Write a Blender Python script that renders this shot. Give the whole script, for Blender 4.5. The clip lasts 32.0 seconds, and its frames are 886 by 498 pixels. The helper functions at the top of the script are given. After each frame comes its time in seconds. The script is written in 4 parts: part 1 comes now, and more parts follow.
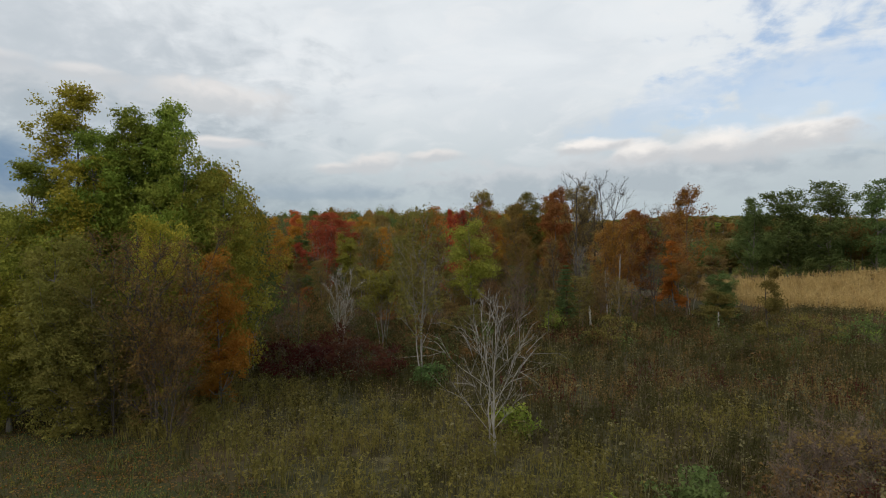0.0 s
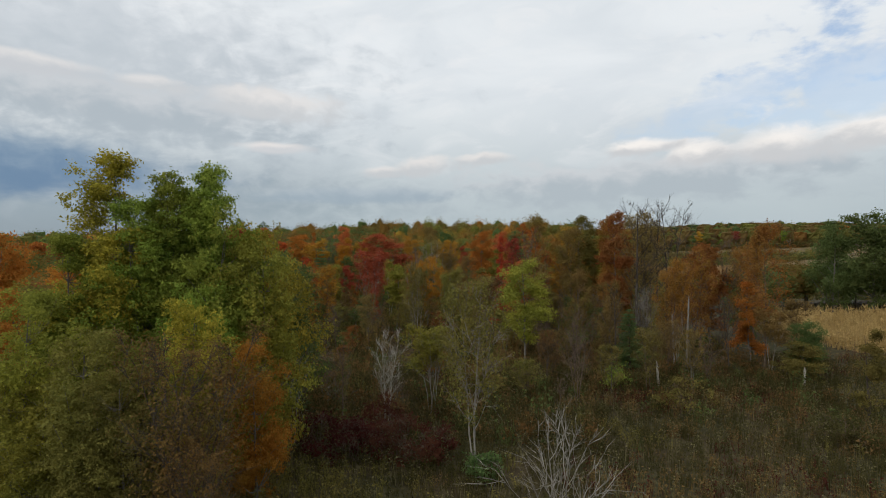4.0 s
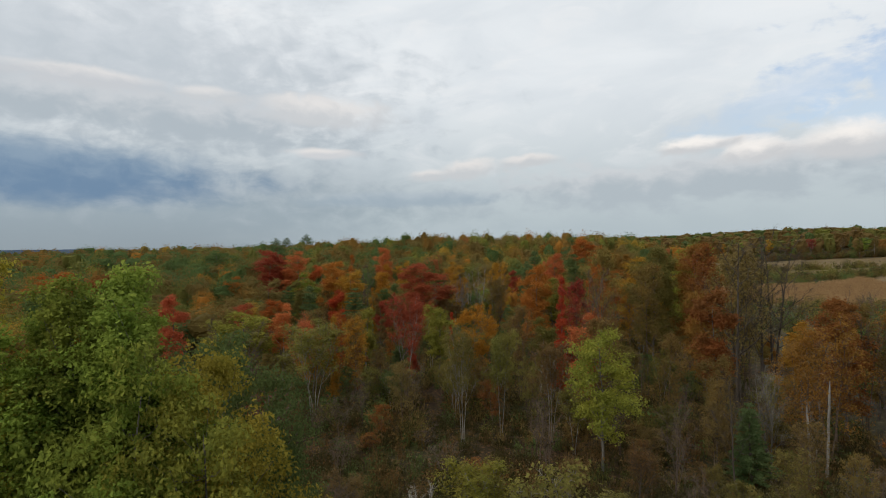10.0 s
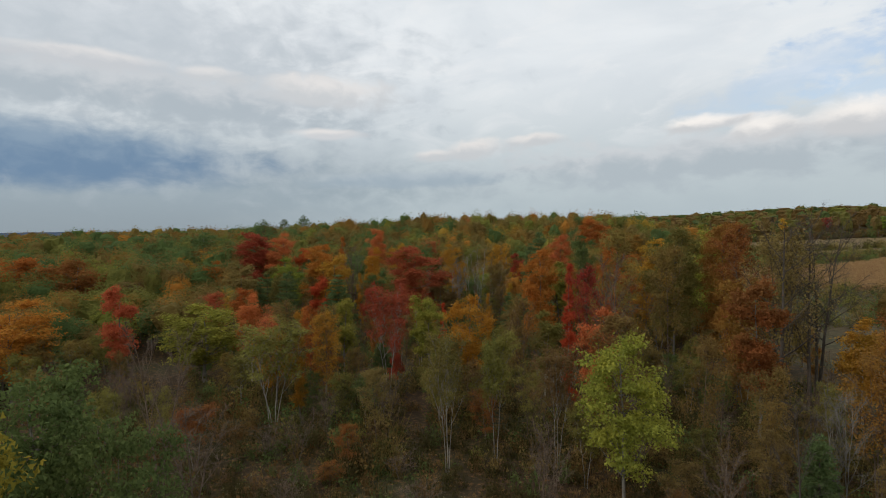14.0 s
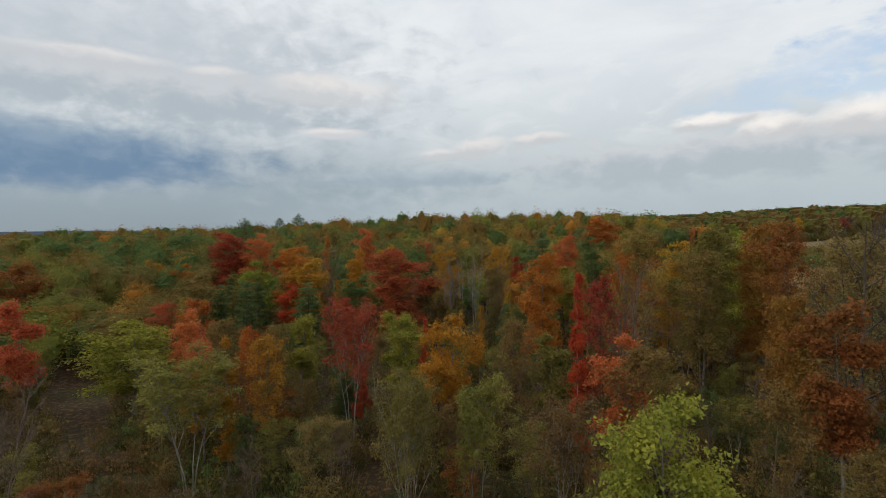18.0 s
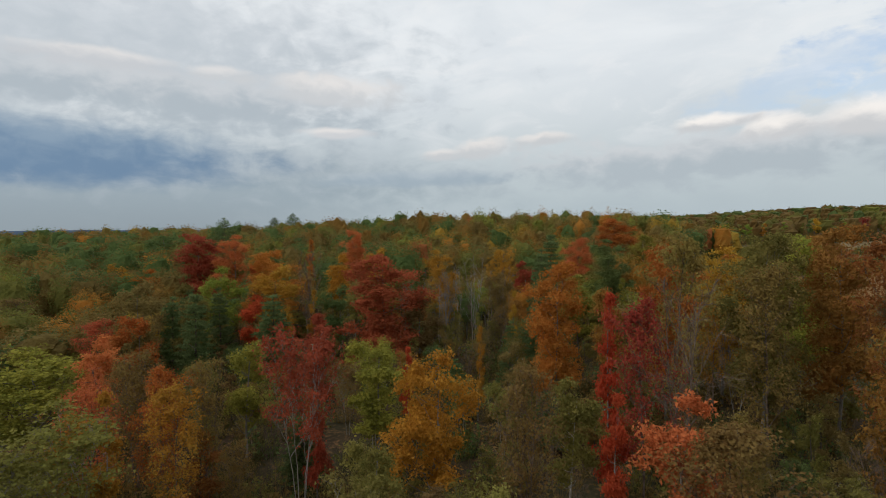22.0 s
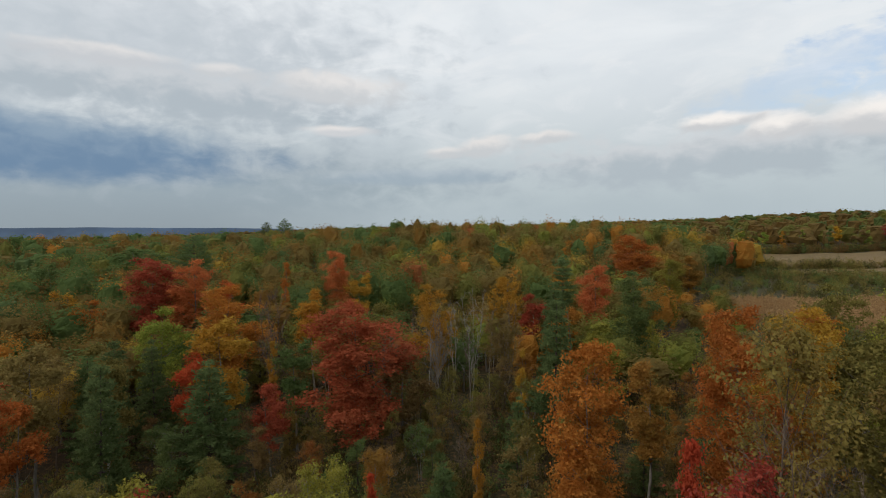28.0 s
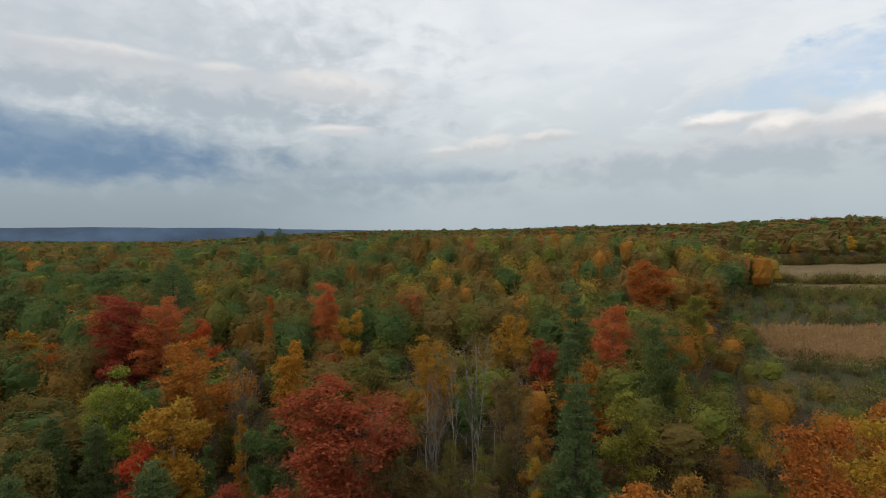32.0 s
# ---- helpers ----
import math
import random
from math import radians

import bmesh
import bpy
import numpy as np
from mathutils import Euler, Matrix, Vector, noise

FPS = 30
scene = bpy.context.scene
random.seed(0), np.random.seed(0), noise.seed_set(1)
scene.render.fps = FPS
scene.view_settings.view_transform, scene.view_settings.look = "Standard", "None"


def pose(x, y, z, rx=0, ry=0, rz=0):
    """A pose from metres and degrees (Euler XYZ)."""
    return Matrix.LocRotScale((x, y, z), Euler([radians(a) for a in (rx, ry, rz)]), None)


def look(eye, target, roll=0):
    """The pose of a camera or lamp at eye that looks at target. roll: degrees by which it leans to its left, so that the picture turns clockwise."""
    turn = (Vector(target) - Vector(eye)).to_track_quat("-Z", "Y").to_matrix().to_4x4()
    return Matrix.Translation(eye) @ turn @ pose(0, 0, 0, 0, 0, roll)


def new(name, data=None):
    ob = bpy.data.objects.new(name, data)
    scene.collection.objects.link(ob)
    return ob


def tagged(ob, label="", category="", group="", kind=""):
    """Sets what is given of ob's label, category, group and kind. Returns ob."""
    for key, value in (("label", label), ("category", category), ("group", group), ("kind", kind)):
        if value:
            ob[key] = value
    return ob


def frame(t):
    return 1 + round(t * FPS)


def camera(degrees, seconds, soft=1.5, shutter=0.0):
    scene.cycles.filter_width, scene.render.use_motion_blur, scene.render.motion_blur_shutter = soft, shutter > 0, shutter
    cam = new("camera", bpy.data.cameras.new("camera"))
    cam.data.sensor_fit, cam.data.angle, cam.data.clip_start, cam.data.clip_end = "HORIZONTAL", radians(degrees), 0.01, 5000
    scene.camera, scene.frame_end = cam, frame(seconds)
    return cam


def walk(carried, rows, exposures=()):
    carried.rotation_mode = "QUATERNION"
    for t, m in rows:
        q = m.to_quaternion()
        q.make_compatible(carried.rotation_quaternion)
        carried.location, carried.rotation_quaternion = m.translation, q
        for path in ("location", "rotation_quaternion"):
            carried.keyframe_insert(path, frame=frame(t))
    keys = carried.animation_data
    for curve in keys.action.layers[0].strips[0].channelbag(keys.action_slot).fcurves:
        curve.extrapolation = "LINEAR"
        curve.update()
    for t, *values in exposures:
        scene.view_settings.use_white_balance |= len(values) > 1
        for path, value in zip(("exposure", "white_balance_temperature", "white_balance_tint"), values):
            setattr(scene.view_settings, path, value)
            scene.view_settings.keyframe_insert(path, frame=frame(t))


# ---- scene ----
cam = camera(78.2, 32.0, soft=1.0)
METRES, EYE, TILT, LEAN, TURN = 100.0, 10.6, -0.3, 0.0, 0.0
ROWS = [
    (0.0, 0.0, 0.0, 0.0, 0.0, 0.0, -0.0),
    (0.5, -0.0001, -0.0, 0.0041, 0.1, 0.02, -0.03),
    (1.0, -0.0007, 0.0001, 0.0095, 0.16, 0.05, -0.06),
    (1.5, -0.0013, 0.0021, 0.0157, 0.27, 0.1, -0.08),
    (2.0, -0.002, 0.0069, 0.022, 0.33, 0.17, -0.1),
    (2.5, -0.0028, 0.0138, 0.0288, 0.38, 0.23, -0.12),
    (3.0, -0.0035, 0.0216, 0.0358, 1.87, 0.26, -0.13),
    (3.5, -0.0043, 0.0296, 0.0428, 3.76, 0.27, -0.16),
    (4.0, -0.0054, 0.0385, 0.0497, 5.03, 0.31, -0.18),
    (4.5, -0.0063, 0.0478, 0.0576, 6.11, 0.25, -0.2),
    (6.5, -0.0098, 0.0935, 0.0896, 9.56, 0.53, -0.09),
    (7.0, -0.0118, 0.1074, 0.0977, 9.64, 0.53, -0.09),
    (7.5, -0.0139, 0.1221, 0.1051, 9.7, 0.52, -0.07),
    (8.0, -0.0162, 0.1373, 0.1113, 9.75, 0.55, -0.04),
    (8.5, -0.0185, 0.1524, 0.1144, 9.77, 0.57, 0.01),
    (9.0, -0.0205, 0.1673, 0.1156, 9.8, 0.58, 0.05),
    (9.5, -0.0226, 0.1819, 0.1161, 9.84, 0.6, 0.07),
    (10.0, -0.024, 0.1963, 0.1165, 9.89, 0.59, 0.11),
    (10.5, -0.0248, 0.2106, 0.1171, 9.94, 0.6, 0.13),
    (11.0, -0.0253, 0.2256, 0.1173, 10.01, 0.59, 0.16),
    (11.5, -0.0255, 0.2413, 0.1174, 10.08, 0.32, 0.2),
    (12.0, -0.0252, 0.2576, 0.1175, 10.14, -0.17, 0.24),
    (12.5, -0.0246, 0.274, 0.118, 10.21, -0.65, 0.28),
    (13.0, -0.0241, 0.2905, 0.1186, 10.26, -1.11, 0.32),
    (13.5, -0.0231, 0.3073, 0.119, 10.33, -1.45, 0.34),
    (14.0, -0.022, 0.3246, 0.1193, 10.43, -1.44, 0.36),
    (14.5, -0.021, 0.3423, 0.1197, 10.51, -1.44, 0.37),
    (16.5, -0.0185, 0.4161, 0.1221, 10.73, -1.47, 0.32),
    (17.0, -0.0183, 0.4355, 0.1227, 10.77, -1.51, 0.32),
    (17.5, -0.0184, 0.4556, 0.1227, 10.88, -1.51, 0.32),
    (18.0, -0.0192, 0.4759, 0.1227, 10.95, -1.51, 0.31),
    (18.5, -0.0203, 0.4964, 0.1225, 11.0, -1.5, 0.27),
    (19.0, -0.0218, 0.517, 0.1223, 11.05, -1.5, 0.27),
    (19.5, -0.0234, 0.5374, 0.1222, 11.09, -1.51, 0.26),
    (20.0, -0.0252, 0.5576, 0.1224, 11.13, -1.51, 0.25),
    (20.5, -0.027, 0.5771, 0.1233, 11.15, -1.51, 0.26),
    (21.0, -0.0289, 0.5957, 0.1243, 11.2, -1.52, 0.25),
    (21.5, -0.031, 0.6135, 0.1257, 11.25, -1.53, 0.22),
    (22.0, -0.0332, 0.6305, 0.1277, 11.28, -1.53, 0.21),
    (22.5, -0.0354, 0.6468, 0.13, 11.33, -1.55, 0.17),
    (23.0, -0.0379, 0.6627, 0.1327, 11.34, -1.54, 0.15),
    (23.5, -0.04, 0.6785, 0.1355, 11.37, -1.54, 0.13),
    (24.0, -0.0418, 0.6943, 0.1385, 11.42, -1.55, 0.09),
    (24.5, -0.0436, 0.7097, 0.1416, 11.44, -1.54, 0.08),
    (25.0, -0.0454, 0.7249, 0.1452, 11.47, -1.56, 0.05),
    (25.5, -0.0467, 0.7402, 0.1491, 11.49, -1.57, 0.02),
    (27.5, -0.0519, 0.7973, 0.1749, 11.51, -1.73, -0.05),
    (28.0, -0.0531, 0.8113, 0.1815, 11.54, -1.72, -0.06),
    (28.5, -0.0544, 0.8244, 0.188, 11.58, -1.73, -0.07),
    (29.0, -0.056, 0.8389, 0.1957, 11.61, -1.73, -0.06),
    (29.5, -0.0582, 0.8537, 0.2033, 11.64, -1.71, -0.08),
    (30.0, -0.0606, 0.868, 0.2117, 11.63, -1.73, -0.06),
    (30.5, -0.0636, 0.8821, 0.2201, 11.64, -1.75, -0.09),
    (31.0, -0.0665, 0.8961, 0.2282, 11.66, -1.75, -0.1),
    (31.5, -0.0698, 0.9097, 0.2365, 11.67, -1.77, -0.11),
    (32.0, -0.0731, 0.9227, 0.2447, 11.65, -1.8, -0.12),
]
walk(cam, [(t, pose(0, 0, EYE, TILT, LEAN, TURN) @ pose(METRES * x, METRES * y, METRES * z, 90 + pitch, roll, yaw)) for t, x, y, z, yaw, pitch, roll in ROWS])

# ---- world, sun ----
SUN_AZ, SUN_EL = -125.0, 38.0
world = bpy.data.worlds.new("autumn_sky")
scene.world = world
world.use_nodes = True
WT = world.node_tree
WT.nodes.clear()


def wire(tree, kind):
    return tree.nodes.new(kind)


def calc(tree, op, a, b=0.0, c=0.0):
    n = wire(tree, "ShaderNodeMath")
    n.operation = op
    for i, v in enumerate((a, b, c)):
        if isinstance(v, (int, float)):
            n.inputs[i].default_value = v
        else:
            tree.links.new(v, n.inputs[i])
    return n.outputs[0]


def blend(tree, fac, a, b, mode="MIX"):
    n = wire(tree, "ShaderNodeMix")
    n.data_type, n.blend_type = "RGBA", mode
    for sock, v in ((n.inputs[0], fac), (n.inputs[6], a), (n.inputs[7], b)):
        if isinstance(v, (int, float)):
            sock.default_value = v
        elif isinstance(v, tuple):
            sock.default_value = (*v, 1)
        else:
            tree.links.new(v, sock)
    return n.outputs[2]


def smooth(tree, v, lo, hi):
    n = wire(tree, "ShaderNodeMapRange")
    n.interpolation_type = "SMOOTHSTEP"
    tree.links.new(v, n.inputs[0])
    n.inputs[1].default_value, n.inputs[2].default_value = lo, hi
    return n.outputs[0]


def fbm(tree, vec, scale, detail, rough=0.55, warp=0.0):
    n = wire(tree, "ShaderNodeTexNoise")
    tree.links.new(vec, n.inputs["Vector"])
    n.inputs["Scale"].default_value, n.inputs["Detail"].default_value = scale, detail
    n.inputs["Roughness"].default_value, n.inputs["Distortion"].default_value = rough, warp
    return n.outputs[0]


def sky():
    t = WT
    nish = wire(t, "ShaderNodeTexSky")
    nish.sky_type, nish.sun_disc = "NISHITA", False
    nish.sun_elevation, nish.sun_rotation = radians(SUN_EL), radians(SUN_AZ)
    blue = blend(t, 1.0, nish.outputs[0], (0.15, 0.15, 0.15), "MULTIPLY")
    co = wire(t, "ShaderNodeTexCoord")
    sep = wire(t, "ShaderNodeSeparateXYZ")
    t.links.new(co.outputs["Generated"], sep.inputs[0])
    x, y, z = sep.outputs
    az = calc(t, "MULTIPLY", calc(t, "ARCTAN2", x, y), 57.2958)
    el = calc(t, "MULTIPLY", calc(t, "ARCSINE", z), 57.2958)
    # broad veils, and finer streaks that lie flat along the horizon
    flat = wire(t, "ShaderNodeCombineXYZ")
    t.links.new(calc(t, "MULTIPLY", az, 0.12), flat.inputs[0])
    t.links.new(calc(t, "ADD", calc(t, "MULTIPLY", el, 0.30), calc(t, "MULTIPLY", az, -0.012)), flat.inputs[1])
    broad = fbm(t, flat.outputs[0], 0.5, 6, 0.5, 0.6)
    fine = fbm(t, flat.outputs[0], 1.2, 8, 0.55, 0.7)
    even = wire(t, "ShaderNodeCombineXYZ")
    t.links.new(calc(t, "MULTIPLY", az, 0.34), even.inputs[0])
    t.links.new(calc(t, "MULTIPLY", el, 0.55), even.inputs[1])
    puff = fbm(t, even.outputs[0], 1.0, 7, 0.55, 0.3)

    def bank(col, a, e, wa, we, slope, amount, base, head, ragged=0.8, edge=(1.25, 0.45)):
        """A cloud bank about azimuth a and elevation e with ragged edges, grey below and lit above."""
        da = calc(t, "DIVIDE", calc(t, "SUBTRACT", az, a), wa)
        de = calc(t, "SUBTRACT", calc(t, "SUBTRACT", el, e), calc(t, "MULTIPLY", calc(t, "SUBTRACT", az, a), slope))
        de = calc(t, "DIVIDE", de, we)
        r = calc(t, "SQRT", calc(t, "ADD", calc(t, "MULTIPLY", da, da), calc(t, "MULTIPLY", de, de)))
        r = calc(t, "ADD", r, calc(t, "MULTIPLY", calc(t, "SUBTRACT", fine, 0.5), ragged * 2.2))
        r = calc(t, "ADD", r, calc(t, "MULTIPLY", calc(t, "SUBTRACT", puff, 0.5), ragged * 2.4))
        lit = smooth(t, calc(t, "ADD", de, calc(t, "MULTIPLY", calc(t, "SUBTRACT", puff, 0.5), 2.0)), -0.35, 0.75)
        return blend(t, calc(t, "MULTIPLY", smooth(t, r, *edge), amount), col, blend(t, lit, base, head))

    high = blend(t, smooth(t, el, 3.0, 19.0), (0.50, 0.57, 0.60), (0.80, 0.838, 0.868))
    grey = blend(t, smooth(t, el, 0.0, 18.0), (0.43, 0.50, 0.535), (0.69, 0.74, 0.785))
    col = blend(t, smooth(t, broad, 0.28, 0.66), grey, high)
    col = blend(t, calc(t, "MULTIPLY", smooth(t, fine, 0.48, 0.72), calc(t, "MULTIPLY", smooth(t, el, 4.0, 13.0), 0.45)), col, (0.86, 0.87, 0.88))
    col = bank(col, -46.0, 16.5, 32.0, 8.0, 0.0, 0.85, (0.50, 0.555, 0.605), (0.60, 0.645, 0.69), 0.5)
    col = bank(col, -42.0, 4.4, 34.0, 6.0, 0.0, 0.92, (0.315, 0.385, 0.435), (0.41, 0.47, 0.52), 0.3)
    # gaps of open blue
    col = bank(col, 23.0, 13.6, 9.0, 2.3, 0.30, 0.32, blue, blue, 0.7)
    col = bank(col, 35.0, 14.0, 12.0, 5.0, 0.1, 0.40, blue, blue, 0.9)
    col = bank(col, 60.0, 22.0, 28.0, 9.0, 0.0, 0.7, blue, blue)
    # long grey banks with lit heads
    col = bank(col, -37.0, 12.6, 22.0, 2.6, -0.04, 0.9, (0.43, 0.49, 0.54), (0.60, 0.63, 0.66), 0.6)
    col = bank(col, -22.0, 14.1, 6.5, 1.7, -0.06, 0.85, (0.60, 0.62, 0.64), (0.82, 0.79, 0.77), 0.6)
    col = bank(col, -43.0, 15.2, 8.0, 0.9, 0.0, 0.75, (0.58, 0.60, 0.63), (0.80, 0.775, 0.76), 0.6)
    col = bank(col, -33.5, 15.0, 3.0, 0.8, 0.0, 0.7, (0.60, 0.62, 0.64), (0.80, 0.775, 0.76), 0.6)
    col = bank(col, 15.0, 6.9, 21.0, 2.6, 0.05, 0.9, (0.43, 0.49, 0.535), (0.62, 0.645, 0.67))
    for a, e, wa, we in ((20.0, 8.9, 3.0, 1.3), (26.4, 9.3, 3.6, 1.6), (14.6, 9.9, 3.6, 0.8), (33.0, 9.6, 4.5, 1.7)):
        col = bank(col, a, e, wa, we, 0.05, 0.95, (0.60, 0.61, 0.625), (0.94, 0.90, 0.86), 0.55)
    for a, e, wa, we in ((-7.2, 8.5, 3.4, 1.2), (-11.5, 8.0, 2.2, 0.7), (-1.0, 9.3, 3.2, 0.7)):
        col = bank(col, a, e, wa, we, 0.05, 0.9, (0.58, 0.60, 0.62), (0.82, 0.785, 0.76), 0.55)
    col = bank(col, -22.4, 10.0, 3.6, 0.55, 0.0, 0.85, (0.64, 0.65, 0.67), (0.82, 0.785, 0.765), 0.5)
    col = bank(col, -13.7, 5.5, 11.0, 0.9, 0.02, 0.75, (0.34, 0.42, 0.49), (0.42, 0.49, 0.55), 0.45)
    col = bank(col, -55.0, 7.1, 27.0, 3.2, -0.01, 0.93, (0.15, 0.245, 0.375), (0.24, 0.335, 0.445), 0.24, (1.2, 0.55))
    # dull band just over the land
    col = blend(t, smooth(t, el, 4.5, 0.0), col, blend(t, smooth(t, az, -8.0, -38.0), (0.44, 0.51, 0.55), (0.29, 0.345, 0.385)))
    bg = wire(t, "ShaderNodeBackground")
    t.links.new(col, bg.inputs[0])
    bg.inputs[1].default_value = 1.0
    out = wire(t, "ShaderNodeOutputWorld")
    t.links.new(bg.outputs[0], out.inputs[0])


sky()
lamp = bpy.data.lights.new("sun", "SUN")
lamp.energy, lamp.angle, lamp.color = 1.15, radians(25), (1.0, 0.95, 0.88)
sun = new("sun", lamp)
sa, se = radians(SUN_AZ), radians(SUN_EL)
sun.matrix_world = look((60 * math.sin(sa), 60 * math.cos(sa), 80), (60 * math.sin(sa) - math.sin(sa) * math.cos(se), 60 * math.cos(sa) - math.cos(sa) * math.cos(se), 80 - math.sin(se)))

# ---- materials ----


def leaf(name, a, b, spread=0.4, vary=0.45):
    """Foliage: two colours mixed leaf by leaf, drifting over the crown and from tree to tree."""
    m = bpy.data.materials.new(name)
    m.use_nodes = True
    t = m.node_tree
    t.nodes.clear()
    geo, info, co = wire(t, "ShaderNodeNewGeometry"), wire(t, "ShaderNodeObjectInfo"), wire(t, "ShaderNodeTexCoord")
    patch = fbm(t, geo.outputs["Position"], 0.35, 3)
    mixer = calc(t, "ADD", calc(t, "MULTIPLY", geo.outputs["Random Per Island"], spread), calc(t, "MULTIPLY", smooth(t, patch, 0.3, 0.7), 1 - spread))
    col = blend(t, mixer, (a[0], a[1], a[2] * 0.8), (b[0], b[1], b[2] * 0.8))
    hsv = wire(t, "ShaderNodeHueSaturation")
    t.links.new(calc(t, "ADD", calc(t, "MULTIPLY", info.outputs["Random"], 0.03), 0.485), hsv.inputs["Hue"])
    bright = calc(t, "ADD", calc(t, "MULTIPLY", info.outputs["Random"], 0.3), calc(t, "MULTIPLY", geo.outputs["Random Per Island"], vary))
    t.links.new(calc(t, "ADD", bright, 0.94 - vary / 2), hsv.inputs["Value"])
    t.links.new(col, hsv.inputs["Color"])
    dif, tra, mix = wire(t, "ShaderNodeBsdfPrincipled"), wire(t, "ShaderNodeBsdfTranslucent"), wire(t, "ShaderNodeMixShader")
    dif.inputs["Roughness"].default_value, dif.inputs["Specular IOR Level"].default_value = 0.75, 0.05
    t.links.new(hsv.outputs[0], dif.inputs["Base Color"])
    t.links.new(hsv.outputs[0], tra.inputs[0])
    mix.inputs[0].default_value = 0.45
    t.links.new(dif.outputs[0], mix.inputs[1])
    t.links.new(tra.outputs[0], mix.inputs[2])
    out = wire(t, "ShaderNodeOutputMaterial")
    t.links.new(mix.outputs[0], out.inputs[0])
    return m


def rough(name, a, b, scale=1.0, fine=8.0, c=None, bump=0.3, roughness=0.9, stretch=(1, 1, 1)):
    """A matt surface of two or three colours at two scales, with fine relief."""
    m = bpy.data.materials.new(name)
    m.use_nodes = True
    t = m.node_tree
    bs = t.nodes["Principled BSDF"]
    bs.inputs["Roughness"].default_value, bs.inputs["Specular IOR Level"].default_value = roughness, 0.15
    geo, mp = wire(t, "ShaderNodeNewGeometry"), wire(t, "ShaderNodeMapping")
    mp.inputs["Scale"].default_value = stretch
    t.links.new(geo.outputs["Position"], mp.inputs[0])
    big, small = fbm(t, mp.outputs[0], scale, 5), fbm(t, mp.outputs[0], scale * fine, 4, 0.65)
    col = blend(t, smooth(t, big, 0.35, 0.65), a, b)
    if c:
        col = blend(t, smooth(t, small, 0.5, 0.72), col, c)
    col = blend(t, 0.6, col, blend(t, smooth(t, small, 0.25, 0.75), (0.45, 0.45, 0.45), (1.5, 1.5, 1.5)), "MULTIPLY")
    t.links.new(col, bs.inputs["Base Color"])
    bp = wire(t, "ShaderNodeBump")
    bp.inputs["Strength"].default_value, bp.inputs["Distance"].default_value = bump, 0.1
    t.links.new(small, bp.inputs["Height"])
    t.links.new(bp.outputs[0], bs.inputs["Normal"])
    return m


LEAF = {
    "green": leaf("green_leaves", (0.145, 0.21, 0.042), (0.28, 0.31, 0.066)),
    "dark_green": leaf("dark_green_leaves", (0.085, 0.125, 0.05), (0.135, 0.17, 0.066)),
    "lime": leaf("yellow_green_leaves", (0.185, 0.195, 0.045), (0.30, 0.26, 0.055)),
    "yellow": leaf("yellow_leaves", (0.42, 0.195, 0.03), (0.43, 0.235, 0.042)),
    "mellow": leaf("mellow_yellow_leaves", (0.27, 0.255, 0.045), (0.40, 0.325, 0.055)),
    "russet": leaf("russet_brown_leaves", (0.14, 0.094, 0.04), (0.205, 0.12, 0.046)),
    "gold": leaf("golden_leaves", (0.40, 0.18, 0.033), (0.34, 0.20, 0.04)),
    "orange": leaf("orange_leaves", (0.42, 0.135, 0.033), (0.37, 0.16, 0.042)),
    "rust": leaf("rust_orange_leaves", (0.30, 0.115, 0.036), (0.23, 0.125, 0.042)),
    "scarlet": leaf("scarlet_leaves", (0.50, 0.075, 0.036), (0.36, 0.075, 0.036)),
    "coral": leaf("coral_red_leaves", (0.52, 0.15, 0.07), (0.42, 0.13, 0.055)),
    "crimson": leaf("crimson_leaves", (0.36, 0.068, 0.045), (0.27, 0.066, 0.042)),
    "brown": leaf("brown_leaves", (0.175, 0.115, 0.055), (0.22, 0.15, 0.064)),
    "olive": leaf("olive_leaves", (0.15, 0.14, 0.045), (0.22, 0.18, 0.06)),
    "tan": leaf("tan_leaves", (0.23, 0.14, 0.055), (0.19, 0.14, 0.05)),
    "pine": leaf("pine_needles", (0.085, 0.125, 0.056), (0.135, 0.165, 0.075)),
    "maroon": leaf("maroon_leaves", (0.10, 0.025, 0.022), (0.075, 0.032, 0.026)),
    "straw": leaf("dry_straw_leaves", (0.36, 0.235, 0.125), (0.46, 0.325, 0.185)),
    "weed": leaf("weed_leaves", (0.055, 0.057, 0.022), (0.096, 0.078, 0.036)),
    "seed": leaf("seed_heads", (0.13, 0.105, 0.065), (0.19, 0.16, 0.10)),
}
BARK = {
    "grey": rough("grey_bark", (0.13, 0.115, 0.095), (0.20, 0.18, 0.15), 0.8, 6, bump=0.6, stretch=(1, 1, 0.3)),
    "ash": rough("ash_grey_bark", (0.29, 0.265, 0.225), (0.21, 0.19, 0.16), 0.9, 6, stretch=(1, 1, 0.4)),
    "pale": rough("pale_bark", (0.42, 0.38, 0.31), (0.30, 0.27, 0.22), 0.9, 6, (0.5, 0.46, 0.4), stretch=(1, 1, 0.4)),
    "dark": rough("dark_bark", (0.065, 0.052, 0.04), (0.10, 0.082, 0.065), 0.8, 6, bump=0.6, stretch=(1, 1, 0.3)),
    "twig": rough("brown_twigs", (0.12, 0.085, 0.062), (0.17, 0.125, 0.09), 0.6, 5),
}
MEADOW = rough("meadow_soil", (0.05, 0.048, 0.02), (0.075, 0.052, 0.026), 0.09, 14, (0.10, 0.085, 0.04))
LITTER = rough("leaf_litter", (0.055, 0.034, 0.018), (0.05, 0.046, 0.02), 0.07, 22, (0.15, 0.075, 0.028))
